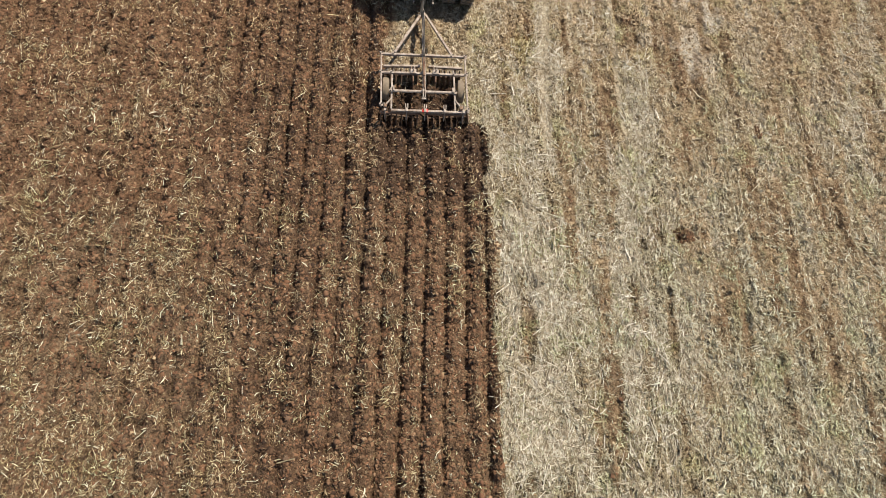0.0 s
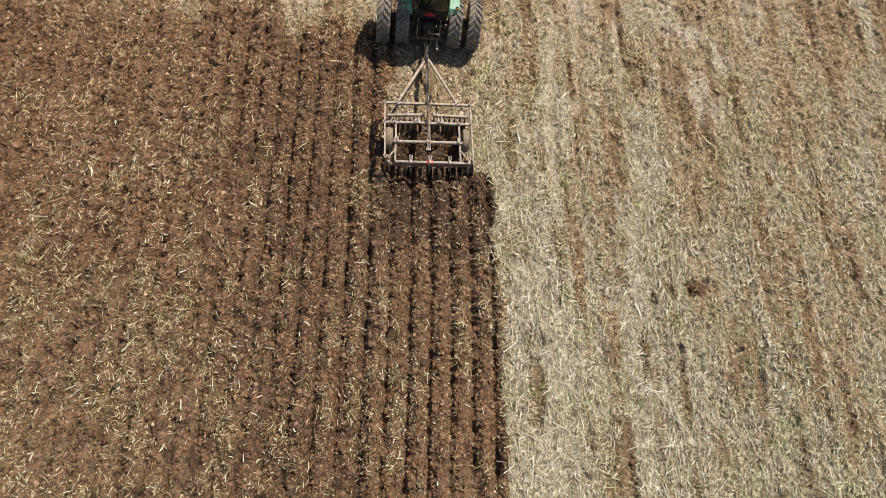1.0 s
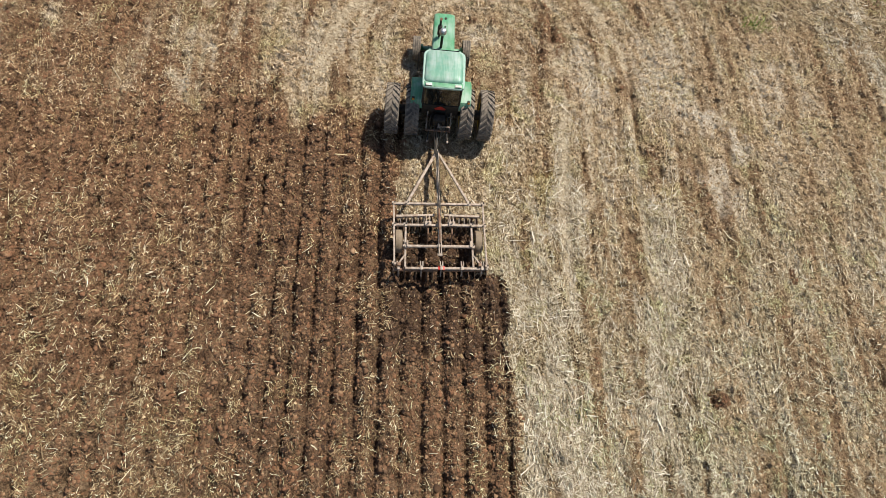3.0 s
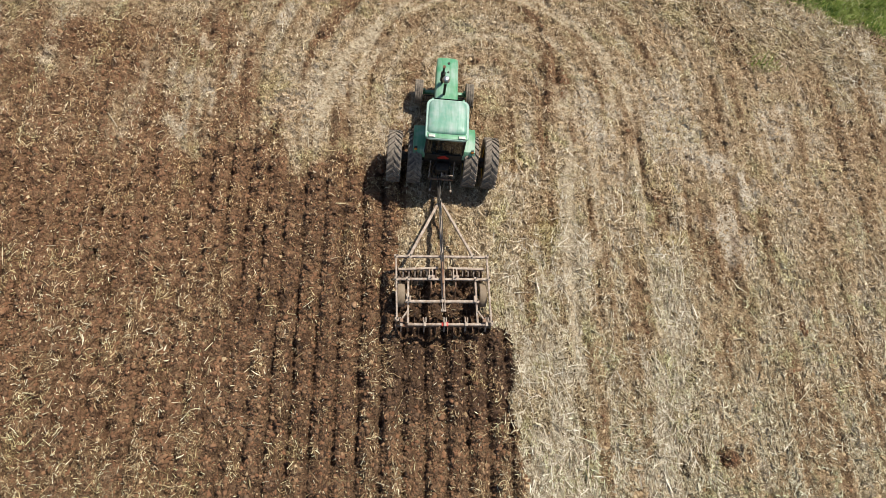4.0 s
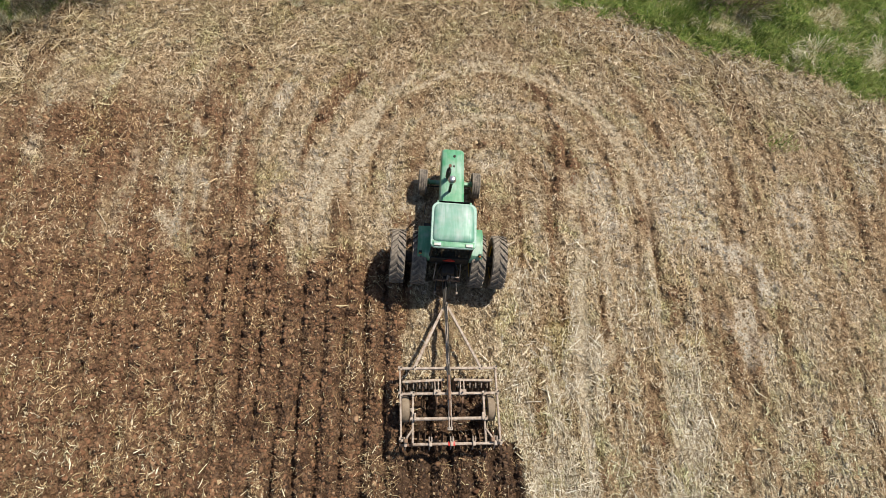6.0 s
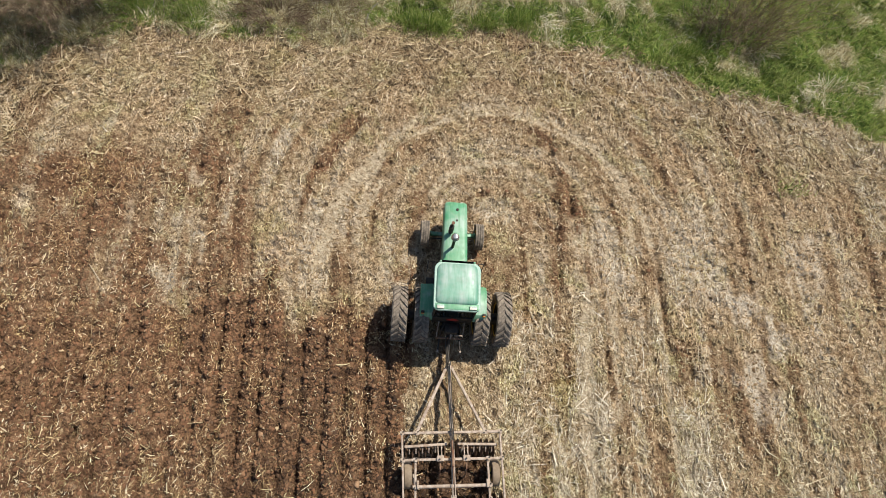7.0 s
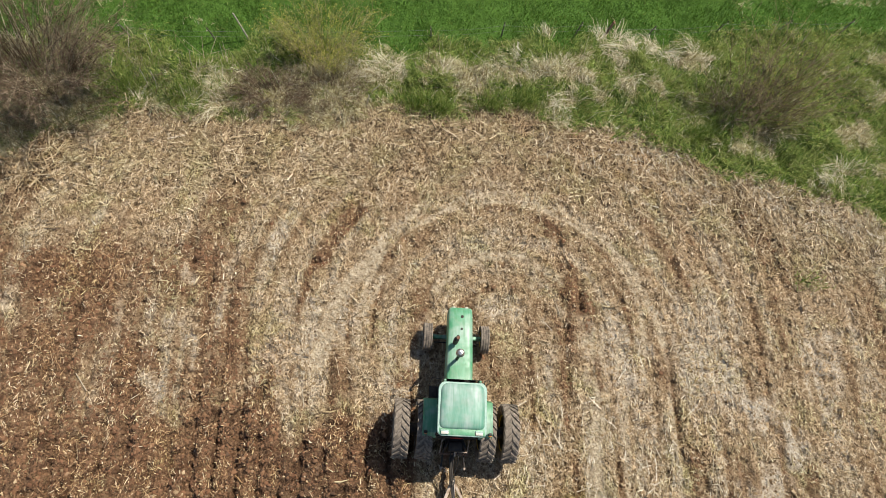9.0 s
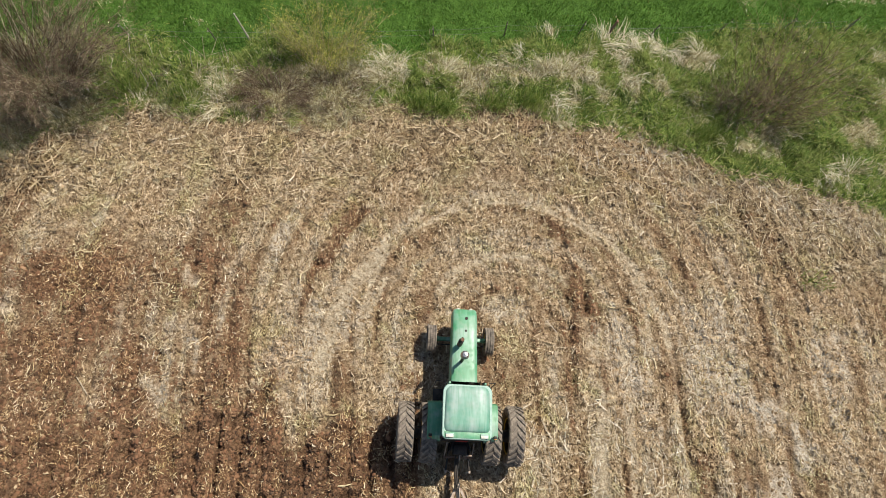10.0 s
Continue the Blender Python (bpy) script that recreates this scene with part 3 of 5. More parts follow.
def moist_shade(x, y):
    """Fresh dark earth just turned up under and behind the harrow, and half dried beside it; its dark also paints in
    shade under the frame and in furrows.
    """
    last = 0.4 * smooth(x + 2.0 * value_noise(x, y * 0.3, 1.4, 3), -8.5, -5.0) * smooth(-1.2 - x, 0, 0.3) * smooth(2.6 - y, -0.3, 1.5) * (0.8 + 0.8 * value_noise(x * 1.5, y * 0.3, 1.0, 5))
    strip = smooth(y + 7.2 + value_noise(x, y, 0.8, 2) * 2.0, -1.2, 1.8) * smooth(-2.2 - y, -0.2, 0.3) * smooth(x + 1.6 + 0.6 * value_noise(x, y, 0.5, 3), -0.3, 0.3) * smooth(2.6 - x, -0.2, 0.2)
    return np.maximum(strip, last)


zones, ochre = Lay(lay_of_zones), Lay(lay_of_ochre)


def dry(x, y):
    """Harrowed land that has had longest to dry."""
    return np.maximum(smooth(-y, 6, 12) * smooth(-x, 3, 8), 0.3 * smooth(y, -0.8, 2.0))


def groove(x, y):
    """Narrow open furrows left by the discs."""
    drift = value_noise(x * 0.25, y * 0.13, 1.0, 4)
    return smooth(np.sin(2 * math.pi * x / 0.64 + drift * 3.0), 0.5, 1.0) * smooth(value_noise(x * 0.9, y * 0.14, 1.0, 2) + 0.25 * value_noise(x, y, 0.35, 5) + 0.22 * smooth(x, -5, -2), -0.38, 0.05)


def height(x, y, z=None):
    tilled, pale, track, verge, meadow = z or zones(x, y)
    drift = value_noise(x * 2.4, y * 0.25, 1.0, 4) * 0.9
    ridge = np.sin(2 * math.pi * x / 0.64 + value_noise(x * 0.25, y * 0.13, 1.0, 4) * 3.0) * -0.07 + np.sin(2 * math.pi * x / 1.9 + drift) * 0.045 + value_noise(x, y / 6, 0.17, 6) * 0.09
    ridge = ridge - (0.11 - 0.03 * moist_shade(x, y)) * groove(x, y)
    clods = np.abs(value_noise(x, y * 0.8, 0.3, 0)) ** 0.75 * 0.20 + np.abs(value_noise(x + 3.3, y * 0.85, 0.19, 1)) ** 0.75 * 0.15
    lumps = value_noise(x, y, 0.38, 0) * 0.10 + value_noise(x, y, 0.17, 1) * 0.10 + clods * 1.05 - 0.1
    plough = ridge * 1.12 + lumps * 1.35 - 0.03
    rows = np.sin(2 * math.pi * (x + 0.2 * value_noise(x, y, 4, 5)) / 0.76) * 0.014 * (1 - smooth(y, 2, 6))
    stubble = rows + value_noise(x, y, 0.28, 2) * 0.08 + value_noise(x, y, 0.14, 6) * 0.10 + 0.11 * wheelings(x, y) + clods * 0.75 - 0.07 + value_noise(x, y, 0.9, 3) * 0.08
    rough = value_noise(x, y, 1.1, 4) * 0.36 + value_noise(x, y, 0.38, 5) * 0.26 + 0.12
    lug = np.sin(2 * math.pi * (x * 0.7 + y) / 0.24) * 0.02
    stubble = stubble + ochre(x, y) * (value_noise(x, y, 0.2, 4) * 0.07 - 0.02)
    h = stubble * (1 - tilled) + plough * tilled
    h = h * (1 - 0.75 * np.clip(track, 0, 1)) + track * (lug - 0.05)
    h = h * (1 - verge) + verge * (rough * (1 - meadow) + meadow * (value_noise(x, y, 0.6, 6) * 0.16 + value_noise(x, y, 0.25, 2) * 0.08 + 0.05))
    return h * (np.hypot(x, y) < 60)


# where dead grass lies pale in the green, and where green tufts stand in the dead grass
DEAD = ((17.0, 10.2, 0.9, 0.5), (17.8, 11.0, 0.5, 0.6), (6.95, 14.6, 0.32, 1.2), (7.6, 16.0, 2.4, 0.4), (10.0, 15.7, 0.8, 0.35), (4.4, 14.9, 0.9, 0.3), (15.7, 12.4, 0.8, 0.6), (14.8, 10.9, 0.6, 0.4), (5.3, 14.5, 0.4, 0.3), (9.7, 15.4, 0.5, 0.45), (4.1, 13.4, 0.9, 0.25), (1.3, 13.4, 0.5, 0.8), (2.2, 14.6, 1.3, 0.35), (5.9, 13.7, 0.4, 0.35), (9.4, 13.5, 0.35, 0.5), (15.5, 12.4, 0.7, 0.7), (17.7, 16.0, 0.6, 0.4), (17.0, 14.3, 0.5, 0.5), (11.2, 11.6, 0.5, 0.4), (14.3, 10.4, 0.6, 0.4), (3.0, 12.9, 0.9, 0.3), (12.2, 12.2, 0.9, 0.6), (4.9, 15.3, 1.2, 0.3), (8.1, 14.0, 0.35, 0.3), (13.5, 14.6, 0.6, 0.35))
GREEN = ((-9.0, 13.2, 1.1, 0.5), (-11.2, 13.6, 1.1, 1.0), (-0.2, 13.5, 1.2, 0.5), (-7.2, 14.3, 1.8, 0.5), (-4.0, 14.8, 1.2, 0.3), (0.6, 14.9, 0.8, 0.3), (-2.6, 13.3, 0.5, 0.3), (3.3, 13.9, 1.0, 0.3))


def green_share(x, y):
    g = np.interp(x, (-13, -11.5, -9, -7, -4.6, -3, -1.5, 1, 3, 10, 20), (0.35, 0.5, 0.4, 0.15, 0.1, 0.3, 0.55, 0.5, 0.82, 1.0, 1.05))
    g = g + 0.45 * smooth(y - meadow_line(x), -1.1, -0.2) + 0.6 * value_noise(x, y, 1.1, 2) + 0.9 * value_noise(x, y, 0.3, 4)
    g = g + 0.6 * sum(spot(x, y, *q) for q in GREEN) - 0.75 * sum(spot(x, y, *q) for q in DEAD)
    return 0.04 + 0.92 * smooth(g, 0.15, 0.8)


def build_ground():
    far = np.array((*np.arange(20, 42, 1.5), 50, 70, 120, 220, 400.0))
    xs = np.concatenate((-far[::-1], np.arange(-16.6, 18.4, 0.068), far))
    ys = np.concatenate((-far[::-1], np.arange(-16.9, 19.4, 0.068), far + 2))
    gx, gy = np.meshgrid(xs, ys)
    x, y = gx.ravel(), gy.ravel()
    z = zones(x, y)
    nx, ny = len(xs), len(ys)
    i = (np.arange(ny - 1)[:, None] * nx + np.arange(nx - 1)[None]).ravel()
    me = raw_mesh("ground", np.stack((x, y, height(x, y, z)), 1), np.stack((i, i + 1, i + nx + 1, i + nx), 1))
    for name, values in zip(("tilled", "pale", "track", "verge", "meadow", "moist_shade", "ochre", "green", "dry", "streak"), (*z, moist_shade(x, y), ochre(x, y), green_share(x, y), dry(x, y), wheelings(x, y))):
        me.attributes.new(name, "FLOAT", "POINT").data.foreach_set("value", values.astype(np.float32))
    me.materials.append(M["ground"])
    me.polygons.foreach_set("use_smooth", [True] * len(me.polygons))
    return tagged(new("ground", me), "brown half-harrowed stubble field with grassy edge", "field", "", "structure")


ground = build_ground()


# ---- the tractor ----
def tyre_mesh(name, radius, width, inner, ribs=0):
    """A farm tyre about the x axis, smooth or with raised ribs round its tread."""
    w, r = width / 2, radius
    bm = bmesh.new()
    tread = [(r - 0.01, -w * 0.8), (r, -w * 0.4), (r + 0.004, 0), (r, w * 0.4), (r - 0.01, w * 0.8)]
    if ribs:
        tread = []
        for k in range(ribs):
            c, h = w * 0.82 * (2 * k / (ribs - 1) - 1), w * 0.5 / ribs
            tread += [(r - 0.016, c - h * 1.5), (r, c - h), (r, c + h), (r - 0.016, c + h * 1.5)]
    prof = [(inner, -w * 0.62), (inner + 0.04, -w * 0.8), ((inner + r) / 2, -w), (r - 0.05, -w * 0.97), *tread,
            (r - 0.05, w * 0.97), ((inner + r) / 2, w), (inner + 0.04, w * 0.8), (inner, w * 0.62), (inner, -w * 0.62)]
    add_lathe(bm, prof, 44)
    bmesh.ops.recalc_face_normals(bm, faces=bm.faces)
    me = bpy.data.meshes.new(name)
    bm.to_mesh(me)
    bm.free()
    return me


def lug_mesh(radius, width, count, depth, side):
    """One slanted tread lug of a rear tyre, on one side of the tread."""
    w, r, pitch = width / 2, radius - depth, 2 * math.pi / count
    loops = []
    for f in (0.0, 0.5, 1.0):
        x, a, half, top = side * w * (0.02 + 0.93 * f), f * pitch * 0.95, 0.17 * pitch, radius - 0.012 * f
        loops.append([(x, q * math.cos(b), q * math.sin(b)) for q, b in ((r - 0.03, a - half * 1.3), (top, a - half), (top, a + half), (r - 0.03, a + half * 1.3))])
    bm = loft(loops)
    bmesh.ops.recalc_face_normals(bm, faces=bm.faces)
    me = bpy.data.meshes.new("lug")
    bm.to_mesh(me)
    bm.free()
    return me


def rim_mesh(name, radius, width, dish):
    w = width / 2
    bm = lathe([(0.001, dish), (radius * 0.3, dish), (radius * 0.36, dish + 0.03), (radius * 0.6, dish + 0.01), (radius * 0.82, dish * 0.4), (radius * 0.84, w * 0.75),
                (radius * 0.97, w * 0.8), (radius * 1.03, w * 0.9), (radius * 1.03, -w * 0.9), (radius * 0.97, -w * 0.8), (radius * 0.82, -w * 0.6), (radius * 0.78, dish * 0.2 - 0.02), (0.001, dish - 0.03)], 32)
    for i in range(8):
        a = math.pi * i / 4
        add_tube(bm, [(dish + 0.0, radius * 0.24 * math.cos(a), radius * 0.24 * math.sin(a)), (dish + 0.035, radius * 0.24 * math.cos(a), radius * 0.24 * math.sin(a))], 0.018, 6)
    bmesh.ops.recalc_face_normals(bm, faces=bm.faces)
    me = bpy.data.meshes.new(name)
    bm.to_mesh(me)
    bm.free()
    me.materials.append(M["yellow"])
    me.materials.append(M["dark"])
    for f in me.polygons:
        f.use_smooth = True
        f.material_index = 1 if f.center.x < dish * 0.3 - 0.01 and math.hypot(f.center.y, f.center.z) < radius * 0.98 else 0
    me.set_sharp_from_angle(angle=radians(35))
    return me


def build_tractor():
    t = thing("tractor", pose(0.13, 1.44, 0, 0, 0, -2.8), "old green farm tractor with cab and dual rear wheels on stubble", "tractor")
    # wheels
    R, FR = 0.85, 0.43
    tyre, rim = tyre_mesh("tyre", R - 0.05, 0.46, 0.50), rim_mesh("wheel", 0.50, 0.40, 0.05)
    left_lug, right_lug = lug_mesh(R, 0.46, 22, 0.05, -1), lug_mesh(R, 0.46, 22, 0.05, 1)
    for x, face in ((1.56, 1), (0.90, 1), (-0.90, -1), (-1.56, -1)):
        wh = hang("wheel", rim, M["yellow"], t, "yellow steel rear wheel")
        wh.matrix_local = pose(x, 0, R - 0.04, 0, 0, 0 if face > 0 else 180)
        ty = hang("tyre", tyre, M["tyre"], wh, "dusty black lugged tyre")
        turn = pose(0, 0, 0, 0, 0, 0 if face > 0 else 180)
        ty.matrix_local = turn
        for k in range(22):
            for lug, shift in ((left_lug, 0.0), (right_lug, 0.5)):
                hang("lug", lug, M["tyre"], wh, smooth=0).matrix_local = turn @ pose(0, 0, 0, (k + shift) * 360 / 22)
    ftyre, frim = tyre_mesh("tyre", FR, 0.27, 0.24, 4), rim_mesh("wheel", 0.24, 0.22, 0.04)
    for x, face in ((0.88, 1), (-0.88, -1)):
        wh = hang("wheel", frim, M["yellow"], t, "yellow steel front wheel")
        wh.matrix_local = pose(x, 2.86, FR - 0.02, 0, 0, 0 if face > 0 else 180)
        hang("tyre", ftyre, M["tyre"], wh, "ribbed black front tyre")
    for x in (1.23, -1.23):
        part("dual_spacer", lathe([(0.001, x - 0.3), (0.2, x - 0.3), (0.17, x - 0.1), (0.17, x + 0.1), (0.2, x + 0.3), (0.001, x + 0.3)], 20), M["dark"], t).location = (0, 0, R - 0.04)
    part("rear_axle", tube([(-1.57, 0, 0.81), (-0.5, 0, 0.81), (-0.35, 0, 0.81), (0.35, 0, 0.81), (0.5, 0, 0.81), (1.57, 0, 0.81)], [0.06, 0.07, 0.15, 0.15, 0.07, 0.06], 14), M["dark"], t)
    bm = beam((-0.82, 2.86, 0.45), (0.82, 2.86, 0.45), 0.12, 0.12, 0.02)
    add_tube(bm, [(-0.72, 2.86, 0.36), (-0.70, 2.86, 0.62)], 0.045)
    add_tube(bm, [(0.72, 2.86, 0.36), (0.70, 2.86, 0.62)], 0.045)
    part("front_axle", bm, M["green"], t)
    part("steering_rod", tube([(-0.7, 2.68, 0.5), (0.7, 2.68, 0.5)], 0.02, 8), M["dark"], t)
    # chassis and engine
    bm = box((-0.24, -0.42, 0.55), (0.24, 1.25, 1.05), 0.05)
    add_box(bm, (-0.20, 1.2, 0.52), (0.20, 3.2, 0.85), 0.03)
    part("chassis", bm, M["dark"], t)
    bm = box((-0.2, 1.45, 0.82), (0.2, 2.85, 1.2), 0.03)
    for i in range(6):
        add_tube(bm, [(0.2, 1.6 + i * 0.2, 1.08), (0.27, 1.6 + i * 0.2, 1.0)], 0.035, 8)
        add_tube(bm, [(-0.2, 1.6 + i * 0.2, 1.08), (-0.26, 1.6 + i * 0.2, 1.04)], 0.03, 8)
    add_tube(bm, [(-0.25, 1.7, 0.75), (-0.25, 1.7, 1.05)], 0.07, 12)
    add_tube(bm, [(0.24, 2.35, 0.72), (0.24, 2.35, 1.0)], 0.055, 12)
    add_tube(bm, [(0.21, 2.75, 1.1), (0.3, 2.2, 1.15), (0.26, 1.7, 1.1)], 0.025, 8)
    part("engine", bm, M["dark"], t)

    def section(y, half, low, top, crown):
        out = []
        for k in range(13):
            a = math.pi * k / 12
            sx, sz = math.cos(a), math.sin(a)
            px = half * math.copysign(abs(sx) ** 0.45, sx)
            out.append((px, y, top - crown + crown * abs(sz) ** 0.55))
        return [(half, y, low)] + out + [(-half, y, low)]

    hood = part("hood", loft([section(1.255, 0.385, 1.12, 1.80, 0.16), section(1.9, 0.38, 1.15, 1.77, 0.15), section(2.6, 0.37, 1.17, 1.72, 0.14), section(3.28, 0.36, 1.1, 1.67, 0.13),
                              section(3.45, 0.35, 0.98, 1.62, 0.12), section(3.50, 0.32, 0.98, 1.57, 0.10)]), M["green"], t)
    part("fuel_cap", lathe([(0.001, 0.04), (0.035, 0.04), (0.045, 0.03), (0.045, 0.0)], 16), M["dark"], hood).matrix_local = pose(0.04, 3.2, 1.665, 0, -90, 0)
    part("radiator_cap", lathe([(0.001, 0.03), (0.028, 0.03), (0.034, 0.02), (0.034, 0.0)], 14), M["dark"], hood).matrix_local = pose(0.03, 2.82, 1.70, 0, -90, 0)
    bm = box((-0.30, 3.485, 0.95), (0.30, 3.525, 1.5), 0.015)
    for i in range(7):
        add_box(bm, (-0.28, 3.52, 1.0 + i * 0.07), (0.28, 3.535, 1.025 + i * 0.07))
    part("grille", bm, M["dark"], t)
    for x in (-0.19, 0.19):
        part("headlight", lathe([(0.001, 0.03), (0.05, 0.025), (0.062, 0.0), (0.055, -0.04), (0.001, -0.05)], 16), M["lamp_glass"], t).matrix_local = pose(x, 3.54, 1.42, 0, 0, 90)
    bm = box((-0.28, 3.3, 0.55), (0.28, 3.6, 0.92), 0.04)
    part("front_weight", bm, M["dark"], t)
    # stacks
    ex = part("exhaust_stack", tube([(-0.17, 2.36, 1.62), (-0.17, 2.36, 1.85), (-0.17, 2.36, 1.87), (-0.17, 2.36, 2.28), (-0.17, 2.36, 2.30), (-0.17, 2.36, 2.58), (-0.17, 2.32, 2.64)], [0.035, 0.035, 0.075, 0.075, 0.035, 0.035, 0.035], 16), M["dark"], t)
    part("rain_flap", tube([(-0.17, 2.31, 2.65), (-0.17, 2.305, 2.665)], 0.05, 14), M["rust"], ex, "rusty exhaust flap")
    air = part("air_intake", tube([(-0.09, 1.90, 1.68), (-0.09, 1.90, 2.45)], 0.045, 14), M["dark"], t)
    part("precleaner", lathe([(0.001, 0.24), (0.07, 0.225), (0.115, 0.17), (0.122, 0.11), (0.10, 0.035), (0.05, 0.0), (0.001, 0.0)], 20), M["chrome"], air, "dull silver round pre-cleaner").matrix_local = pose(-0.09, 1.90, 2.42, 0, -90, 0)
    # cab
    corners = {"fl": (-0.50, 1.22), "fr": (0.50, 1.22), "rl": (-0.60, -0.22), "rr": (0.60, -0.22)}
    for key, (x, y) in corners.items():
        part("cab_pillar", beam((x, y, 1.12 if key[0] == "f" else 1.48), (x * 0.97, y - (0.10 if key[0] == "f" else 0.03), 2.6), 0.06, 0.06, 0.012), M["green" if key[0] == "f" else "dark"], t)
    for x in (-0.60, 0.60):
        part("cab_pillar", beam((x * 1.02, 0.52, 1.2), (x, 0.50, 2.6), 0.05, 0.06, 0.012), M["green"], t)
    part("cab_floor", box((-0.56, -0.15, 1.02), (0.56, 1.2, 1.10), 0.02), M["dark"], t)
    bm = box((-0.55, 1.17, 1.08), (0.55, 1.24, 1.62), 0.015)
    part("cowl", bm, M["green"], t)
    part("rear_panel", box((-0.60, -0.26, 1.05), (0.60, -0.20, 1.52), 0.015), M["dark"], t)
    g = part("rear_window", box((-0.57, -0.245, 1.53), (0.57, -0.235, 2.58)), M["glass"], t, "smoky rear cab glass", 0)
    part("window_frame", beam((-0.57, -0.25, 1.54), (0.57, -0.25, 1.54), 0.04, 0.05), M["dark"], g)
    part("windscreen", box((-0.47, 1.15, 1.63), (0.47, 1.16, 2.58)), M["glass"], t, "smoky cab glass", 0)
    for x in (-0.60, 0.60):
        d = part("cab_door", box((x - 0.006, 0.54, 1.15), (x + 0.006, 1.12, 2.57)), M["glass"], t, "glazed cab door", 0)
        part("door_handle", beam((x * 1.03, 0.6, 1.6), (x * 1.03, 0.72, 1.6), 0.02, 0.02, 0.004), M["dark"], d)
        part("side_window", box((x - 0.006, -0.18, 1.55), (x + 0.006, 0.47, 2.57)), M["glass"], t, "smoky side glass", 0)
    part("seat", box((-0.24, 0.05, 1.35), (0.24, 0.5, 1.48), 0.05), M["seat"], t)
    part("seat_back", box((-0.23, -0.03, 1.45), (0.23, 0.09, 2.0), 0.05), M["seat"], t)
    bm = tube([(0, 1.1, 1.45), (0, 0.85, 1.75)], 0.025, 8)
    ring = [(0.19 * math.cos(a), 0.84 + 0.16 * math.sin(a), 1.76 + 0.10 * math.sin(a)) for a in np.linspace(0, 2 * math.pi, 25)]
    add_tube(bm, ring, 0.015, 6, False)
    part("steering_wheel", bm, M["seat"], t)
    # roof: pale lip, then a shallow dome
    lip = [[(x, y + 0.40 - (0.15 * (x / 0.66) ** 2 if y > 0 else 0), z) for x, y in rounded(w, d, r)] for w, d, r, z in ((1.26, 1.46, 0.10, 2.56), (1.32, 1.52, 0.14, 2.58), (1.33, 1.53, 0.145, 2.64), (1.30, 1.50, 0.14, 2.66))]
    roof = part("roof", loft(lip), M["rim_trim"], t, "pale-edged faded green cab roof")
    part("visor", box((-0.61, -0.335, 2.655), (0.61, -0.16, 2.672), 0.006), M["green"], roof)
    dome = [[(x * (1 - 0.03 * y), y + 0.46 - (0.15 * (x / 0.66) ** 2 if y > 0 else 0), z) for x, y in rounded(w, d, r)] for w, d, r, z in ((1.20, 1.28, 0.13, 2.655), (1.17, 1.25, 0.14, 2.70), (1.08, 1.16, 0.15, 2.735), (0.78, 0.86, 0.14, 2.752), (0.4, 0.48, 0.12, 2.758))]
    part("roof_panel", loft(dome), M["roof_green"], roof)
    for x in (-0.46, 0.46):
        lampb = part("work_light", box((x - 0.10, -0.325, 2.67), (x + 0.10, -0.25, 2.715), 0.012), M["lamp_glass"], roof, "milky rectangular roof work light")
        part("light_housing", box((x - 0.105, -0.255, 2.67), (x + 0.105, -0.21, 2.71), 0.01), M["rim_trim"], lampb)
    for x, y in ((0.57, 0.38), (-0.57, 0.40)):
        part("rain_cap", lathe([(0.001, 0.03), (0.018, 0.02), (0.022, 0.0)], 10), M["dark"], roof).matrix_local = pose(x, y, 2.67, 0, -90, 0)
    # fenders
    for s in (-1, 1):
        loops = []
        for y, z in ((-0.30, 1.42), (-0.26, 1.60), (-0.17, 1.70), (0.1, 1.74), (0.52, 1.72), (0.74, 1.62), (0.82, 1.40)):
            loops.append([(s * 0.60, y, z), (s * 0.98, y * 0.98, z - 0.01), (s * 0.99, y * 0.96, z - 0.06), (s * 0.97, y * 0.96, z - 0.055), (s * 0.965, y * 0.97, z - 0.035), (s * 0.60, y, z - 0.025)])
        f = part("fender", loft(loops), M["green"], t, "faded green rear mudguard")
        lampb = part("warning_light", box((s * 0.90 - 0.05, -0.22, 1.69), (s * 0.90 + 0.05, -0.14, 1.80), 0.015), M["dark"], f)
        part("lens", box((s * 0.90 - 0.04, -0.232, 1.71), (s * 0.90 + 0.04, -0.218, 1.79), 0.004), M["amber"], lampb)
        part("step", box((s * 0.62 - 0.16, 0.95, 0.55), (s * 0.62 + 0.16, 1.3, 0.58), 0.008), M["dark"], t)
        bm = tube([(s * 0.62, 1.24, 1.2), (s * 0.82, 1.24, 1.25), (s * 0.82, 1.24, 2.2), (s * 0.63, 1.2, 2.3)], 0.012, 8)
        part("grab_rail", bm, M["dark"], t)
    # reflective triangle, linkage, drawbar and hoses
    tri = [[(-0.19, y, 1.40), (-0.15, y, 1.35), (0.15, y, 1.35), (0.19, y, 1.40), (0.03, y, 1.53), (-0.03, y, 1.53)] for y in (-0.285, -0.27)]
    part("warning_triangle", loft(tri), M["red"], t, "red slow-vehicle triangle")
    part("hydraulic_block", box((-0.2, -0.62, 0.95), (0.2, -0.36, 1.22), 0.03), M["dark"], t)
    for x in (-0.34, 0.34):
        link = part("lower_link", beam((x * 0.75, -0.25, 0.62), (x, -1.02, 0.6), 0.045, 0.09, 0.01), M["dark"], t)
        part("link_ball", lathe([(0.001, -0.03), (0.04, -0.03), (0.055, 0.0), (0.04, 0.03), (0.001, 0.03)], 14), M["iron"], link).location = (x, -1.03, 0.6)
        part("lift_rod", tube([(x * 0.9, -0.62, 0.64), (x * 0.85, -0.5, 1.2)], 0.025, 8), M["dark"], t)
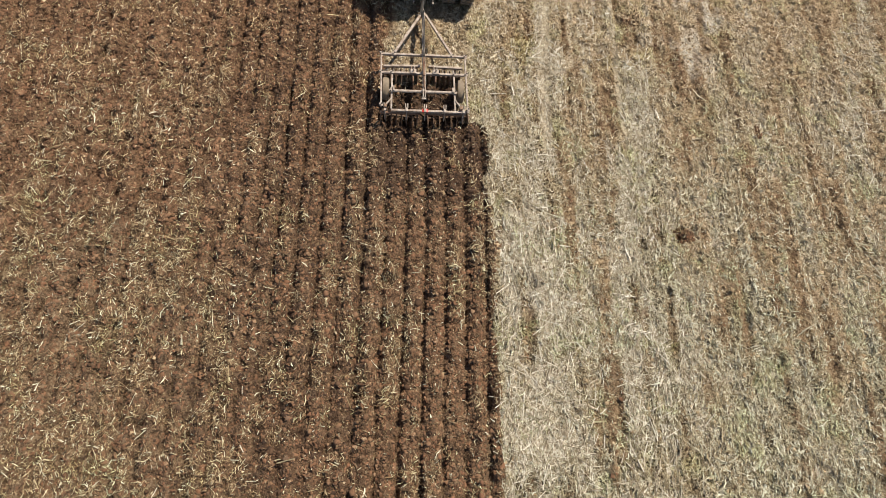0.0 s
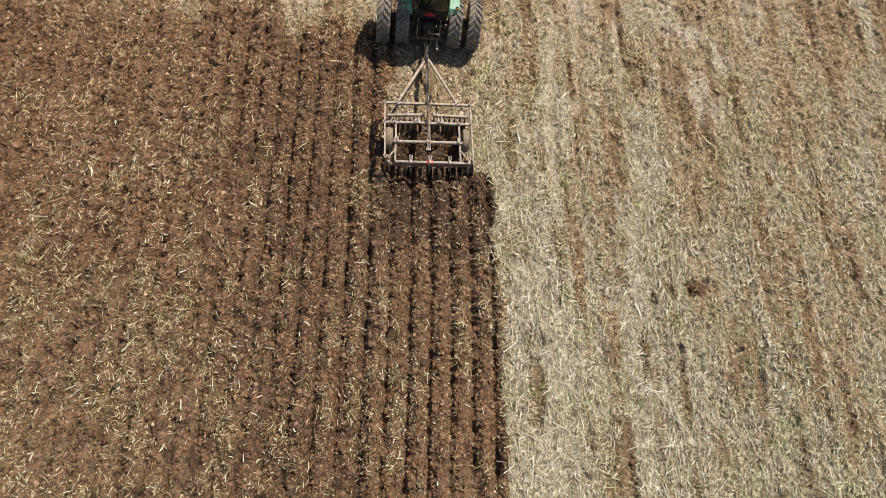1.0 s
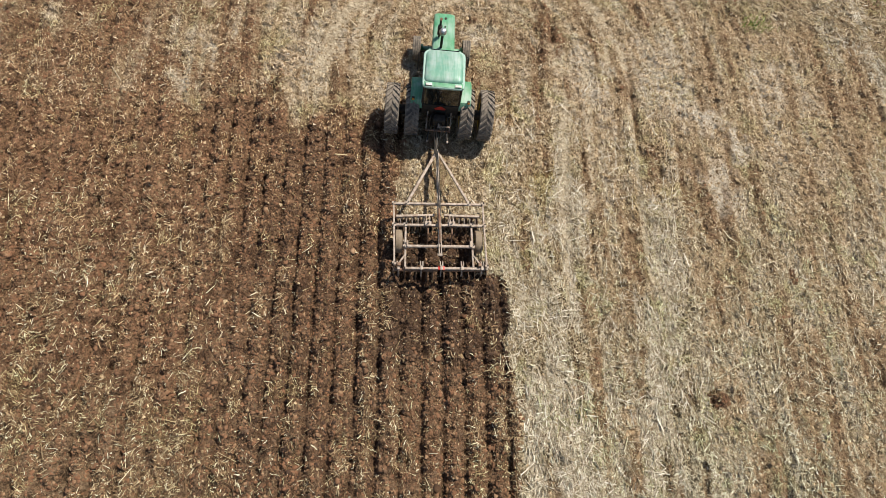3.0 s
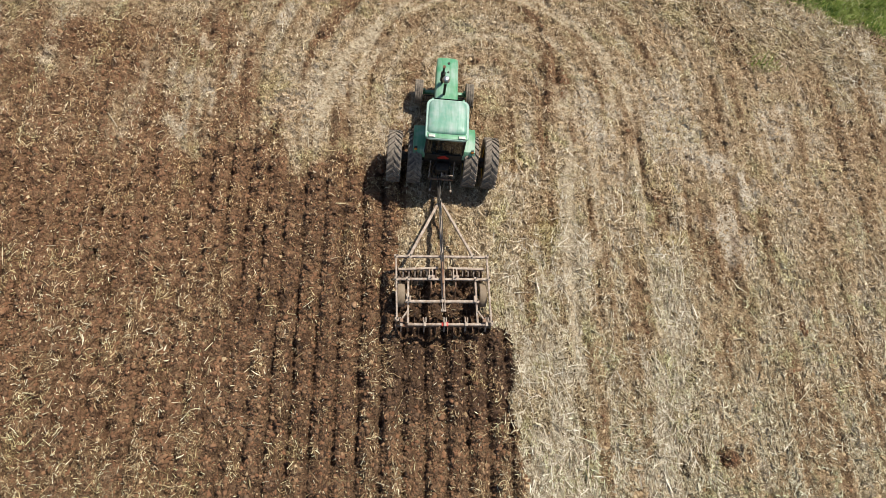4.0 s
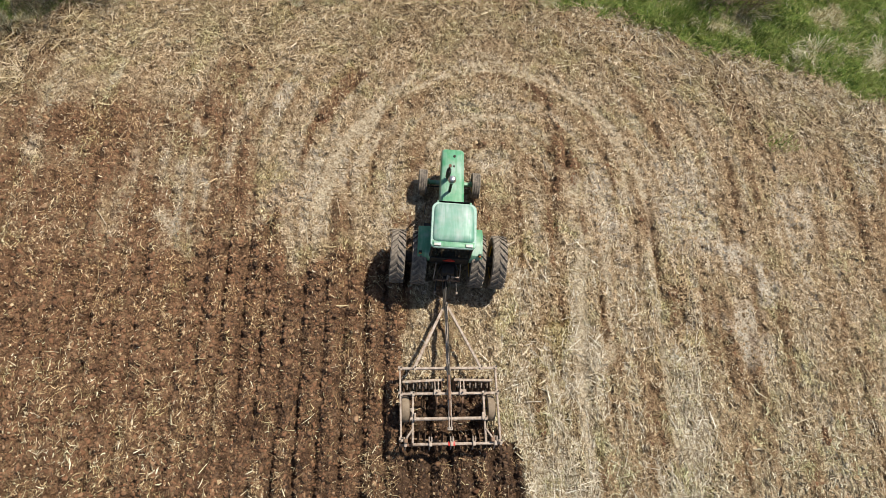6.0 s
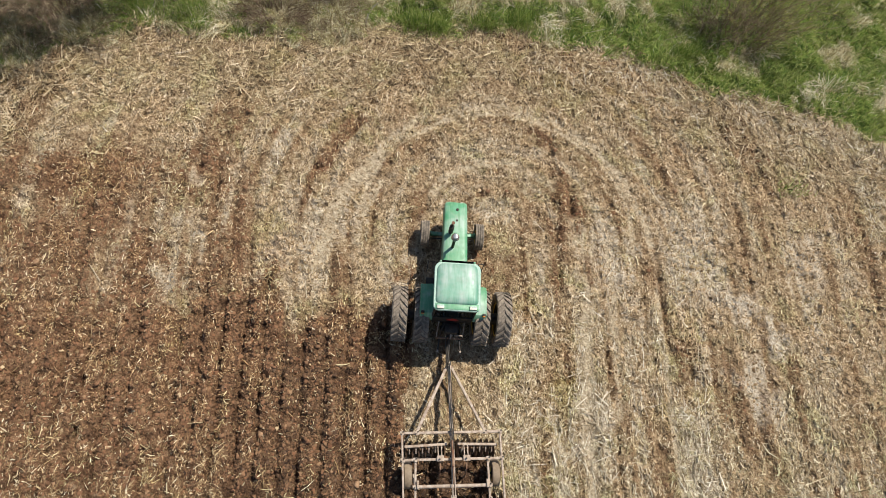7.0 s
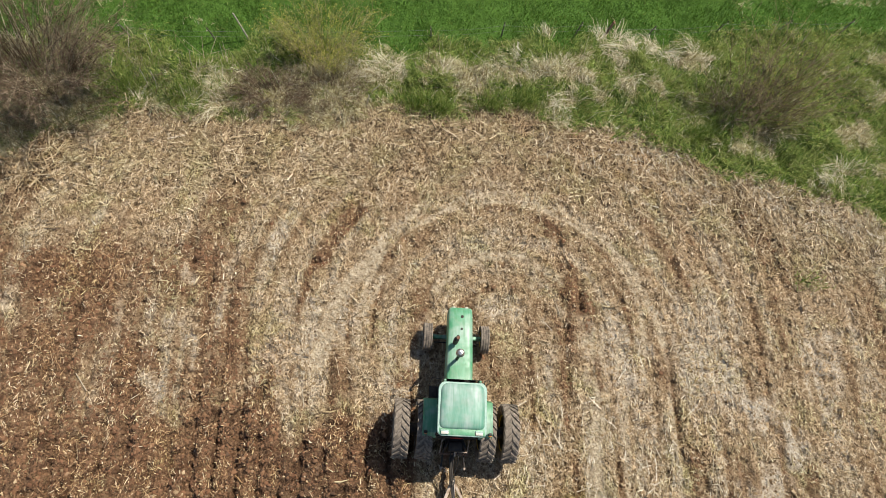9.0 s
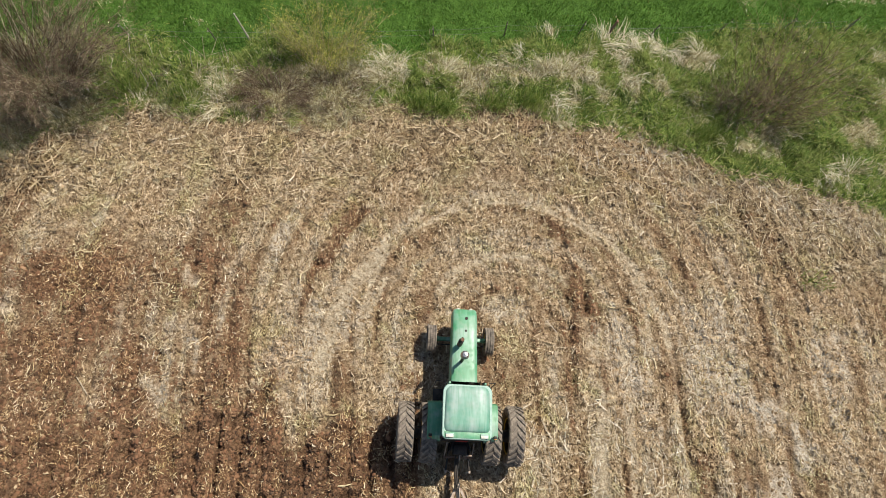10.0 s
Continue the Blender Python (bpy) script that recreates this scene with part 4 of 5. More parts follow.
        part("lift_arm", beam((x * 0.6, -0.3, 1.18), (x * 0.85, -0.52, 1.22), 0.05, 0.07, 0.01), M["dark"], t)
    part("top_link", tube([(0.0, -0.4, 1.1), (0.0, -0.75, 1.0)], 0.03, 10), M["iron"], t)
    bm = beam((-0.42, -0.64, 0.66), (0.42, -0.64, 0.66), 0.06, 0.07, 0.01)
    part("hitch_bar", bm, M["rust"], t, "rusty hitch cross bar")
    part("linkage_bar", beam((0.04, -0.60, 0.86), (0.40, -0.60, 0.86), 0.04, 0.04, 0.008), M["iron"], t, "worn grey linkage bar")
    for x in (-0.40, 0.40):
        part("stabiliser_rod", tube([(x, -0.62, 0.68), (x * 0.95, -0.3, 1.25)], 0.018, 8), M["iron"], t)
    part("drawbar", beam((0, -0.2, 0.46), (-0.02, -1.38, 0.46), 0.10, 0.05, 0.01), M["dark"], t)
    for i, x in enumerate((-0.09, -0.03, 0.07)):
        part("hydraulic_hose", tube([(x, -0.58, 1.08), (x * 1.6, -0.78, 1.12), (x * 1.4, -1.0, 0.9), (x * 0.6 - 0.02, -1.25, 0.72), (x * 0.3 - 0.05, -1.55, 0.66)], 0.013, 8), M["dark"], t)
    return t


# ---- the disc harrow ----
def disc_mesh():
    bm = lathe([(0.001, 0.05), (0.10, 0.045), (0.2, 0.022), (0.28, -0.012), (0.28, -0.018), (0.2, 0.014), (0.10, 0.037), (0.001, 0.042)], 22)
    bmesh.ops.recalc_face_normals(bm, faces=bm.faces)
    me = bpy.data.meshes.new("disc")
    bm.to_mesh(me)
    bm.free()
    return me


def build_harrow():
    h = thing("disc_harrow", pose(0.08, -2.0, 0, 0, 0, 0.8), "muddy pale steel trailed disc harrow behind the tractor", "harrow")
    Z = 0.80
    def bar(name, a, b, w=0.07, d=0.08, mat="iron", label=""):
        return part(name, beam(a, b, w, d, 0.01), M[mat], h, label)
    bar("front_beam", (-1.45, 0, Z), (1.45, 0, Z), 0.07, 0.09)
    bar("side_beam", (-1.40, -0.05, Z), (-1.38, -2.08, Z), 0.055, 0.09)
    bar("side_beam", (1.42, -0.05, Z), (1.46, -2.22, Z), 0.055, 0.09)
    bar("cross_beam", (-1.355, -0.74, Z), (1.385, -0.74, Z), 0.072, 0.09)
    bar("rear_beam", (-1.05, -2.15, Z - 0.08), (1.42, -2.15, Z - 0.08), 0.075, 0.09)
    part("lift_shaft", tube([(-1.12, -1.46, Z + 0.02), (1.12, -1.46, Z + 0.02)], 0.05, 12), M["iron"], h)
    for x in (-0.02, 0.05):
        bar("centre_rail", (x, 0.1, Z + 0.12), (x + 0.01, -1.75, Z + 0.10), 0.032, 0.09)
    part("lift_cylinder", tube([(0.015, -0.25, Z + 0.2), (0.015, -0.95, Z + 0.2), (0.015, -0.96, Z + 0.2), (0.015, -1.4, Z + 0.18)], [0.04, 0.04, 0.018, 0.018], 12), M["rust"], h)
    for x, y in ((0.015, -0.05), (0.015, -0.74), (0.015, -1.46), (0.015, -1.75)):
        part("rail_clamp", box((x - 0.075, y - 0.045, Z + 0.05), (x + 0.075, y + 0.045, Z + 0.11), 0.01), M["iron"], h)
    # drawbar frame to the hitch point
    bar("tongue_arm", (-0.98, 0.02, Z + 0.02), (-0.03, 1.96, 0.55), 0.085, 0.085)
    bar("tongue_arm", (0.98, 0.02, Z + 0.02), (0.09, 1.96, 0.55), 0.075, 0.085)
    bar("tongue_pole", (0.015, 0.05, Z + 0.06), (0.03, 1.98, 0.58), 0.10, 0.09)
    bar("hitch_clevis", (0.03, 1.88, 0.53), (0.03, 2.12, 0.52), 0.14, 0.10, "dark")
    part("hitch_pin", tube([(0.03, 2.06, 0.40), (0.03, 2.06, 0.66)], 0.025, 10), M["iron"], h)
    part("hydraulic_hose", tube([(0.0, 1.98, 0.66), (-0.01, 1.4, 0.78), (0.02, 0.6, 0.90), (0.0, 0.1, 1.02), (0.015, -0.25, 1.02)], 0.013, 8), M["dark"], h)
    part("hydraulic_hose", tube([(0.04, 1.98, 0.66), (0.06, 1.3, 0.8), (0.04, 0.5, 0.93), (0.05, 0.0, 1.03), (0.04, -0.5, 1.03)], 0.013, 8), M["dark"], h)
    # carrying wheels on cranked arms
    wtyre, wrim = tyre_mesh("tyre", 0.37, 0.24, 0.20), rim_mesh("wheel", 0.20, 0.20, 0.03)
    for s in (-1, 1):
        wh = hang("wheel", wrim, M["rust"], h, "small muddy carrying wheel")
        wh.matrix_local = pose(s * 1.24 + (0.03 if s > 0 else 0.0), -1.12, 0.42, 0, 0, 0 if s > 0 else 180)
        hang("tyre", wtyre, M["implement_tyre"], wh, "smooth muddy tyre")
        bar("wheel_arm", (s * 1.03, -0.78, Z - 0.02), (s * 1.05, -2.12, Z - 0.06), 0.06, 0.08)
        bar("wheel_crank", (s * 1.05, -1.46, Z - 0.02), (s * 1.07, -1.12, 0.42), 0.06, 0.10)
        part("wheel_axle", tube([(s * 1.02, -1.12, 0.42), (s * 1.3, -1.12, 0.42)], 0.03, 10), M["dark"], h)
        bar("crank_bracket", (s * 0.98, -1.30, Z + 0.04), (s * 0.98, -1.52, Z + 0.1), 0.06, 0.08)
        bar("gusset", (s * 1.06, -1.75, Z), (s * 1.24, -2.0, Z - 0.02), 0.05, 0.05)
        part("tail_bracket", box((s * 1.24 - 0.05, -2.12, Z - 0.10), (s * 1.24 + 0.05, -2.0, Z + 0.08), 0.015), M["rust"], h)
    # gangs of discs, angled, front and rear
    disc = disc_mesh()
    for x0, x1, y0, y1, dish in ((-1.33, -0.10, -0.36, -0.31, 1), (0.20, 1.34, -0.31, -0.34, -1), (-1.42, -0.10, -1.82, -1.96, -1), (0.12, 1.60, -1.96, -1.82, 1)):
        rear = y0 < -1.5
        zb = Z - 0.18 if not rear else Z - 0.22
        back = -0.24 if rear else 0.0
        gb = part("gang_beam", beam((x0, -1.91 + back if rear else y0, zb), (min(x1, 1.38), -1.91 + back if rear else y1, zb), 0.075, 0.09, 0.01), M["iron" if not rear else "rust"], h, "disc gang tool bar")
        turn = math.degrees(math.atan2(y1 - y0, x1 - x0))
        part("gang_shaft", tube([(x0, y0 - 0.06, 0.10 if rear else 0.17), (x1, y1 - 0.06, 0.10 if rear else 0.17)], 0.03, 8), M["disc"], gb)
        n = 7 if not rear else 8
        for i in range(n):
            f = (i + 0.3) / (n - 0.4)
            d = hang("disc", disc, M["disc"], gb, "earth-polished steel disc")
            d.matrix_local = pose(x0 + (x1 - x0) * f, y0 - 0.06 + (y1 - y0) * f, -0.03 if rear else 0.14, 0, 0, turn + (0 if dish > 0 else 180))
        for i in range(0 if rear else n - 1):
            f = (i + 0.8) / (n - 0.4)
            x, y = x0 + (x1 - x0) * f, y0 + (y1 - y0) * f
            part("scraper", beam((x, y, zb), (x, y - 0.20, zb - 0.16), 0.035, 0.012, 0.003), M["iron" if not rear else "rust"], gb)
        for f in (0.25, 0.8):
            x, y = x0 + (x1 - x0) * f, y0 + (y1 - y0) * f
            bm = beam((x, y, zb + 0.02), (x, y - 0.02, 0.17), 0.06, 0.05, 0.008)
            part("bearing_hanger", bm, M["rust"], gb)
    for x in (-0.33, 0.42):
        bm = box((x - 0.10, -0.80, Z + 0.045), (x + 0.10, -0.64, Z + 0.12), 0.015)
        add_tube(bm, [(x, -0.72, Z + 0.1), (x, -0.72, Z + 0.24)], 0.02, 8)
        add_beam(bm, (x - 0.05, -0.35, Z - 0.1), (x - 0.05, -0.74, Z + 0.02), 0.03, 0.05)
        add_beam(bm, (x + 0.05, -0.35, Z - 0.1), (x + 0.05, -0.74, Z + 0.02), 0.03, 0.05)
        part("gang_bracket", bm, M["iron"], h)
        part("spring_tine", tube([(x, -0.8, Z), (x, -1.0, Z - 0.05), (x, -1.12, Z - 0.35), (x, -1.2, 0.1)], 0.025, 8), M["rust"], h)
    for x in (-1.25, -0.55, 0.06, 0.70, 1.32):
        bm = box((x - 0.04, -2.22, Z - 0.04), (x + 0.04, -2.08, Z + 0.02), 0.01)
        add_tube(bm, [(x - 0.035, -1.96, Z + 0.06), (x - 0.035, -2.1, Z + 0.02)], 0.02, 8)
        add_tube(bm, [(x + 0.035, -1.96, Z + 0.06), (x + 0.035, -2.1, Z + 0.02)], 0.02, 8)
        add_beam(bm, (x, -2.15, Z - 0.08), (x, -2.26, Z - 0.45), 0.035, 0.05)
        part("rear_clamp", bm, M["iron"], h)
    # bolted plates where the beams cross
    nut = lathe([(0.001, 0.03), (0.022, 0.03), (0.024, 0.0)], 6)
    nut_me = bpy.data.meshes.new("bolt")
    nut.to_mesh(nut_me)
    nut.free()
    for x, y in ((-1.40, 0.0), (1.42, 0.0), (-1.39, -0.74), (1.43, -0.74), (-1.38, -2.02), (1.455, -2.12), (-1.04, -0.74), (1.04, -0.74), (-0.98, 0.0), (0.98, 0.0), (-1.04, -1.46), (1.04, -1.46)):
        pl = part("joint_plate", box((x - 0.06, y - 0.06, Z + 0.048), (x + 0.06, y + 0.06, Z + 0.062), 0.005), M["iron"], h)
        for bx, by in ((-0.032, -0.032), (0.032, 0.032)):
            hang("bolt", nut_me, M["dark"], pl).matrix_local = pose(x + bx, y + by, Z + 0.064, 0, -90, 0)
    part("warning_patch", box((-0.04, -2.215, Z - 0.05), (0.16, -2.085, Z - 0.018), 0.008), M["red"], h, "faded red painted patch")
    return h


build_tractor()
build_harrow()


# ---- straw, clods ----
def scatter(n, x0, x1, y0, y1, weight):
    """Random places kept with a probability given by weight(x, y)."""
    x, y = rng.uniform(x0, x1, n), rng.uniform(y0, y1, n)
    keep = rng.random(n) < weight(x, y)
    return x[keep], y[keep]


def litter(name, material, label, n, weight, long_mean, thick, lean, align=0.0, leafy=0.5):
    x, y = scatter(n, -16.6, 18.4, -17, 13.5, weight)
    k = len(x)
    length = np.clip(rng.lognormal(math.log(long_mean), 0.5, k), 0.05, 0.75)
    length = length * (1 - 0.18 * smooth(y, -3, 2) * smooth(verge_line(x) - y, 1.5, 4))
    yaw = np.where(rng.random(k) < align, rng.normal(math.pi / 2, 0.35, k), rng.uniform(0, math.pi, k))
    pitch = rng.normal(0, lean, k)
    d = np.stack((np.cos(yaw) * np.cos(pitch), np.sin(yaw) * np.cos(pitch), np.sin(pitch)), 1)
    r = thick * np.clip(rng.lognormal(0, 0.35, k), 0.5, 1.8)
    c = np.stack((x, y, height(x, y) + r * 0.5 + np.abs(d[:, 2]) * length * 0.25 + rng.uniform(0.0, 0.035, k)), 1)
    h = length[:, None] / 2
    m = rng.random(k) < leafy
    ob = stuff(name, bars_mesh(name, (c - d * h)[~m], (c + d * h)[~m], r[~m], r[~m] * 0.7, False), material, label, "straw")
    if m.any():
        c, d, h, r, n = c[m], d[m], h[m] * 0.9, r[m, None] * 1.3, int(m.sum())
        side = np.cross(d, np.array([0, 0, 1.0]) + rng.normal(0, 0.45, (n, 3)))
        side /= np.linalg.norm(side, axis=1, keepdims=True)
        mid = c + side * h * rng.normal(0, 0.2, (n, 1)) + np.array([0, 0, 1.0]) * h * rng.uniform(-0.02, 0.2, (n, 1))
        a, b = c - d * h, c + d * h
        v = np.stack((a - side * r * 0.6, a + side * r * 0.6, mid - side * r, mid + side * r, b - side * r * 0.35, b + side * r * 0.35), 1)
        f = np.arange(n)[:, None, None] * 6 + np.array([[0, 1, 3, 2], [2, 3, 5, 4]])[None]
        stuff(name + "_leaves", raw_mesh(name + "_leaves", v.reshape(-1, 3), f.reshape(-1, 4)), material, label.replace("straw", "straw leaves"), "straw")
    return ob


def dusty(x, y):
    """A bare patch of pale dusty earth."""
    return np.maximum(stroke(x, y, 0.6, (10.2, 2.1), (10.85, 0.85), (10.4, 0.2), (9.6, -0.5), (10.1, -1.2)), stroke(x, y, 0.35, (-10.15, 5.05), (-10.35, 4.65)))


def on_stubble(x, y):
    tilled, pale, track, verge, _ = zones(x, y)
    edge = smooth(y - verge_line(x), -4.5, -0.5)
    return np.clip(0.55 - 0.95 * wheelings(x, y) - 0.3 * edge + 0.5 * value_noise(x, y, 0.7, 7) + 1.25 * value_noise(x, y, 0.3, 1) - 0.9 * track, 0, 1) * (1 - 0.75 * dusty(x, y)) * (1 - 0.15 * smooth(y, -1.5, 2) * smooth(9 - y, 0, 2)) * (1 - 0.35 * ochre(x, y)) * (1 - (0.3 + 0.45 * np.clip(pale, 0, 1)) * smooth(y, 0, 3) * smooth(9.5 - y, 0, 2)) * (1 - 0.7 * tilled) * (1 - smooth(tilled, 0.55, 0.9)) * (1 - 0.85 * smooth(track, 0.3, 0.8)) * (1 - smooth(verge, 0.3, 1.0))


def on_pale(x, y):
    tilled, pale, track, verge, _ = zones(x, y)
    edge = smooth(y - verge_line(x), -3.5, -0.5) * smooth(x, -1, 6)
    return np.clip(pale * 0.95 + edge * 0.3 - 0.9 * dusty(x, y) - 0.5 * wheelings(x, y) + 1.2 * stroke(x, y, 0.28, (15.4, 6.8), (16.4, 5.7), (17.9, 4.6)), 0, 1) * (0.06 + 0.94 * smooth(x, 1.5, 3) * smooth(9 - x, 0, 1.2) * smooth(2 - y, -1, 2) + 0.5 * edge + 0.9 * smooth(x, 14.5, 15.5)) * (1 - 0.7 * ochre(x, y)) * (1 - tilled) * (1 - 0.85 * smooth(track, 0.3, 0.8)) * (1 - smooth(verge, 0.2, 0.8))


def on_edge(x, y):
    _, _, track, verge, _ = zones(x, y)
    near = smooth(y - verge_line(x), -4.2, -1.0) * 0.8 + 0.05 * smooth(y, 3, 7) + 0.02
    return np.clip(near * (1 - 0.6 * ochre(x, y)) * (0.7 + 1.6 * value_noise(x, y, 0.8, 3)), 0, 1) * (1 - zones(x, y)[0]) * (1 - track) * (1 - smooth(verge, 0.3, 1.0))


def on_tilled(x, y):
    t = zones(x, y)[0]
    t = t * smooth(t, 0.5, 0.75)
    return np.minimum(t * 1.5, 1) * (1 - 0.75 * groove(x, y)) * (1 - 0.5 * moist_shade(x, y)) * np.clip(1.4 * value_noise(x * 2.6, y * 0.25, 1.0, 1) + 0.06 + 0.45 * smooth(-x, 3, 9) * smooth(-y, 4, 11) - 0.24 * smooth(y, -8, -3) * smooth(0.5 - y, 0, 2) + 2.3 * value_noise(x, y * 0.7, 0.36, 7) + 1.0 * value_noise(x, y, 1.3, 6), 0.03, 1)


litter("straw_litter", M["straw"], "dry chopped straw strewn over the stubble", 640000, on_stubble, 0.13, 0.0103, 0.24, 0.35, 0.5)
litter("bleached_stalks", M["pale_straw"], "bleached straw stalks lying in pale swaths", 470000, on_pale, 0.32, 0.0092, 0.15, 0.35, 0.15)
litter("stalk_litter", M["edge_straw"], "long broken dry straw stalks along the headland edge", 340000, on_edge, 0.36, 0.0108, 0.2, 0.0, 0.2)
litter("buried_straw", M["soiled_straw"], "broken straw half mixed into harrowed soil", 800000, on_tilled, 0.13, 0.0086, 0.45, 0.15, 0.5)


def build_chaff(name, material, label, n, weight):
    """Slivers of chaff, a few centimetres long, strewn over everything."""
    x, y = scatter(n, -16.6, 18.4, -17, 13.0, weight)
    k = len(x)
    yaw, tilt = rng.uniform(0, 2 * math.pi, k), rng.normal(0, 0.25, k)
    along = np.stack((np.cos(yaw), np.sin(yaw), np.tan(tilt)), 1) * rng.uniform(0.03, 0.065, (k, 1))
    side = np.stack((-np.sin(yaw), np.cos(yaw), rng.normal(0, 0.35, k)), 1) * rng.uniform(0.006, 0.011, (k, 1))
    c = np.stack((x, y, height(x, y) + rng.uniform(0.012, 0.035, k)), 1)
    v = np.stack((c - along - side * 0.6, c - along + side * 0.6, c + along + side, c + along - side), 1)
    f = np.arange(k)[:, None] * 4 + np.arange(4)[None]
    return stuff(name, raw_mesh(name, v.reshape(-1, 3), f), material, label, "straw")


build_chaff("chaff", M["straw"], "fine dry chaff strewn over the stubble", 120000, lambda x, y: (0.45 + 0.25 * ochre(x, y)) * np.clip(0.9 + 1.2 * value_noise(x, y, 0.3, 5) - 0.6 * wheelings(x, y), 0, 1) * (1 - 0.6 * dusty(x, y)) * (1 - 0.8 * smooth(zones(x, y)[0], 0.4, 0.8)) * (1 - zones(x, y)[3]))
build_chaff("soiled_chaff", M["soiled_straw"], "fine soiled chaff strewn over the harrowed soil", 70000, lambda x, y: 0.55 * smooth(zones(x, y)[0], 0.4, 0.8) * np.clip(0.8 + 1.3 * value_noise(x, y, 0.3, 7), 0, 1) * (1 - 0.8 * groove(x, y)) * (1 - 0.8 * moist_shade(x, y)))


def build_clods():
    x, y = scatter(17000, -16.6, 3, -17, 6.5, lambda a, b: smooth(zones(a, b)[0], 0.55, 0.85) * np.clip(0.5 + value_noise(a, b, 0.6, 3), 0.1, 1))
    k = len(x)
    t = (1 + 5 ** 0.5) / 2
    ico = np.array([(-1, t, 0), (1, t, 0), (-1, -t, 0), (1, -t, 0), (0, -1, t), (0, 1, t), (0, -1, -t), (0, 1, -t), (t, 0, -1), (t, 0, 1), (-t, 0, -1), (-t, 0, 1)]) / 1.9
    tri = np.array([(0, 11, 5), (0, 5, 1), (0, 1, 7), (0, 7, 10), (0, 10, 11), (1, 5, 9), (5, 11, 4), (11, 10, 2), (10, 7, 6), (7, 1, 8), (3, 9, 4), (3, 4, 2), (3, 2, 6), (3, 6, 8), (3, 8, 9), (4, 9, 5), (2, 4, 11), (6, 2, 10), (8, 6, 7), (9, 8, 1)])
    size = np.clip(rng.lognormal(math.log(0.034), 0.45, k), 0.014, 0.09)
    shape = rng.uniform(0.55, 1.5, (k, 1, 3)) * np.array([1, 1, 0.62])
    v = ico[None] * shape * (1 + rng.uniform(-0.45, 0.45, (k, 12, 1))) * size[:, None, None]
    v[:, :, 0], v[:, :, 1] = v[:, :, 0] + x[:, None], v[:, :, 1] + y[:, None]
    v[:, :, 2] += (height(x, y) + size * 0.25)[:, None]
    f = np.arange(k)[:, None, None] * 12 + tri[None]
    return stuff("soil_clods", raw_mesh("soil_clods", v.reshape(-1, 3), f.reshape(-1, 3)), M["soil_clod"], "dark crumbly clods of harrowed red-brown soil", "soil")


build_clods()


def build_crumbs(name, material, label, n, weight, mean):
    """Small angular crumbs of earth: jagged four-sided caps."""
    x, y = scatter(n, -16.8, 19.8, -16.8, 13.0, weight)
    k = len(x)
    size = np.clip(rng.lognormal(math.log(mean), 0.4, k), 0.012, 0.08)
    a0 = rng.uniform(0, math.pi, k)
    v = np.empty((k, 5, 3))
    z = height(x, y)
    for j in range(4):
        r = size * rng.uniform(0.6, 1.4, k)
        v[:, j, 0], v[:, j, 1], v[:, j, 2] = x + np.cos(a0 + j * math.pi / 2) * r, y + np.sin(a0 + j * math.pi / 2) * r, z - size * 0.25
    v[:, 4, 0], v[:, 4, 1], v[:, 4, 2] = x + rng.normal(0, 0.3, k) * size, y + rng.normal(0, 0.3, k) * size, z + size * rng.uniform(0.4, 1.0, k)
    f = np.arange(k)[:, None, None] * 5 + np.array([[0, 1, 4], [1, 2, 4], [2, 3, 4], [3, 0, 4]])[None]
    return stuff(name, raw_mesh(name, v.reshape(-1, 3), f.reshape(-1, 3)), material, label, "soil")


build_crumbs("soil_crumbs", M["soil_clod"], "crumbled red-brown soil of the harrowed strips", 290000, lambda x, y: smooth(zones(x, y)[0], 0.3, 0.8) * 0.8 * (1 - moist_shade(x, y)) * (1 - 0.8 * groove(x, y)), 0.036)
build_crumbs("moist_crumbs", M["moist_shaded_soil"], "moisture-dark earth freshly turned behind the harrow, deepened with painted shade", 280000, lambda x, y: zones(x, y)[0] * 0.85 * moist_shade(x, y), 0.036)
build_crumbs("stubble_crumbs", M["dry_crumb"], "dry brown crumbs of earth among the stubble", 150000, lambda x, y: (0.3 * on_stubble(x, y) + 0.6 * ochre(x, y)) * (1 - 0.8 * zones(x, y)[0]), 0.036)


# ---- the verge ----
def grass(name, material, label, n, area, weight, tall, spread, width, droop=0.1):
    x0, x1, y0, y1 = area
    x, y = scatter(n, x0, x1, y0, y1, weight)
    k = len(x)
    root = np.stack((x, y, height(x, y) - 0.02), 1)
    length = tall * rng.lognormal(0, 0.3, k)
    a, s = rng.uniform(0, 2 * math.pi, k), np.abs(rng.normal(0, spread, k))
    tip = root + np.stack((np.cos(a) * np.sin(s), np.sin(a) * np.sin(s), np.cos(s)), 1) * length[:, None]
    tip[:, 2] = np.maximum(tip[:, 2], root[:, 2] + 0.03)
    return stuff(name, blades_mesh(name, root, tip, width * rng.uniform(0.7, 1.3, k), length * droop), material, label, "grass")


def verge_only(x, y):
    _, _, _, verge, meadow = zones(x, y)
    return verge * (1 - meadow)


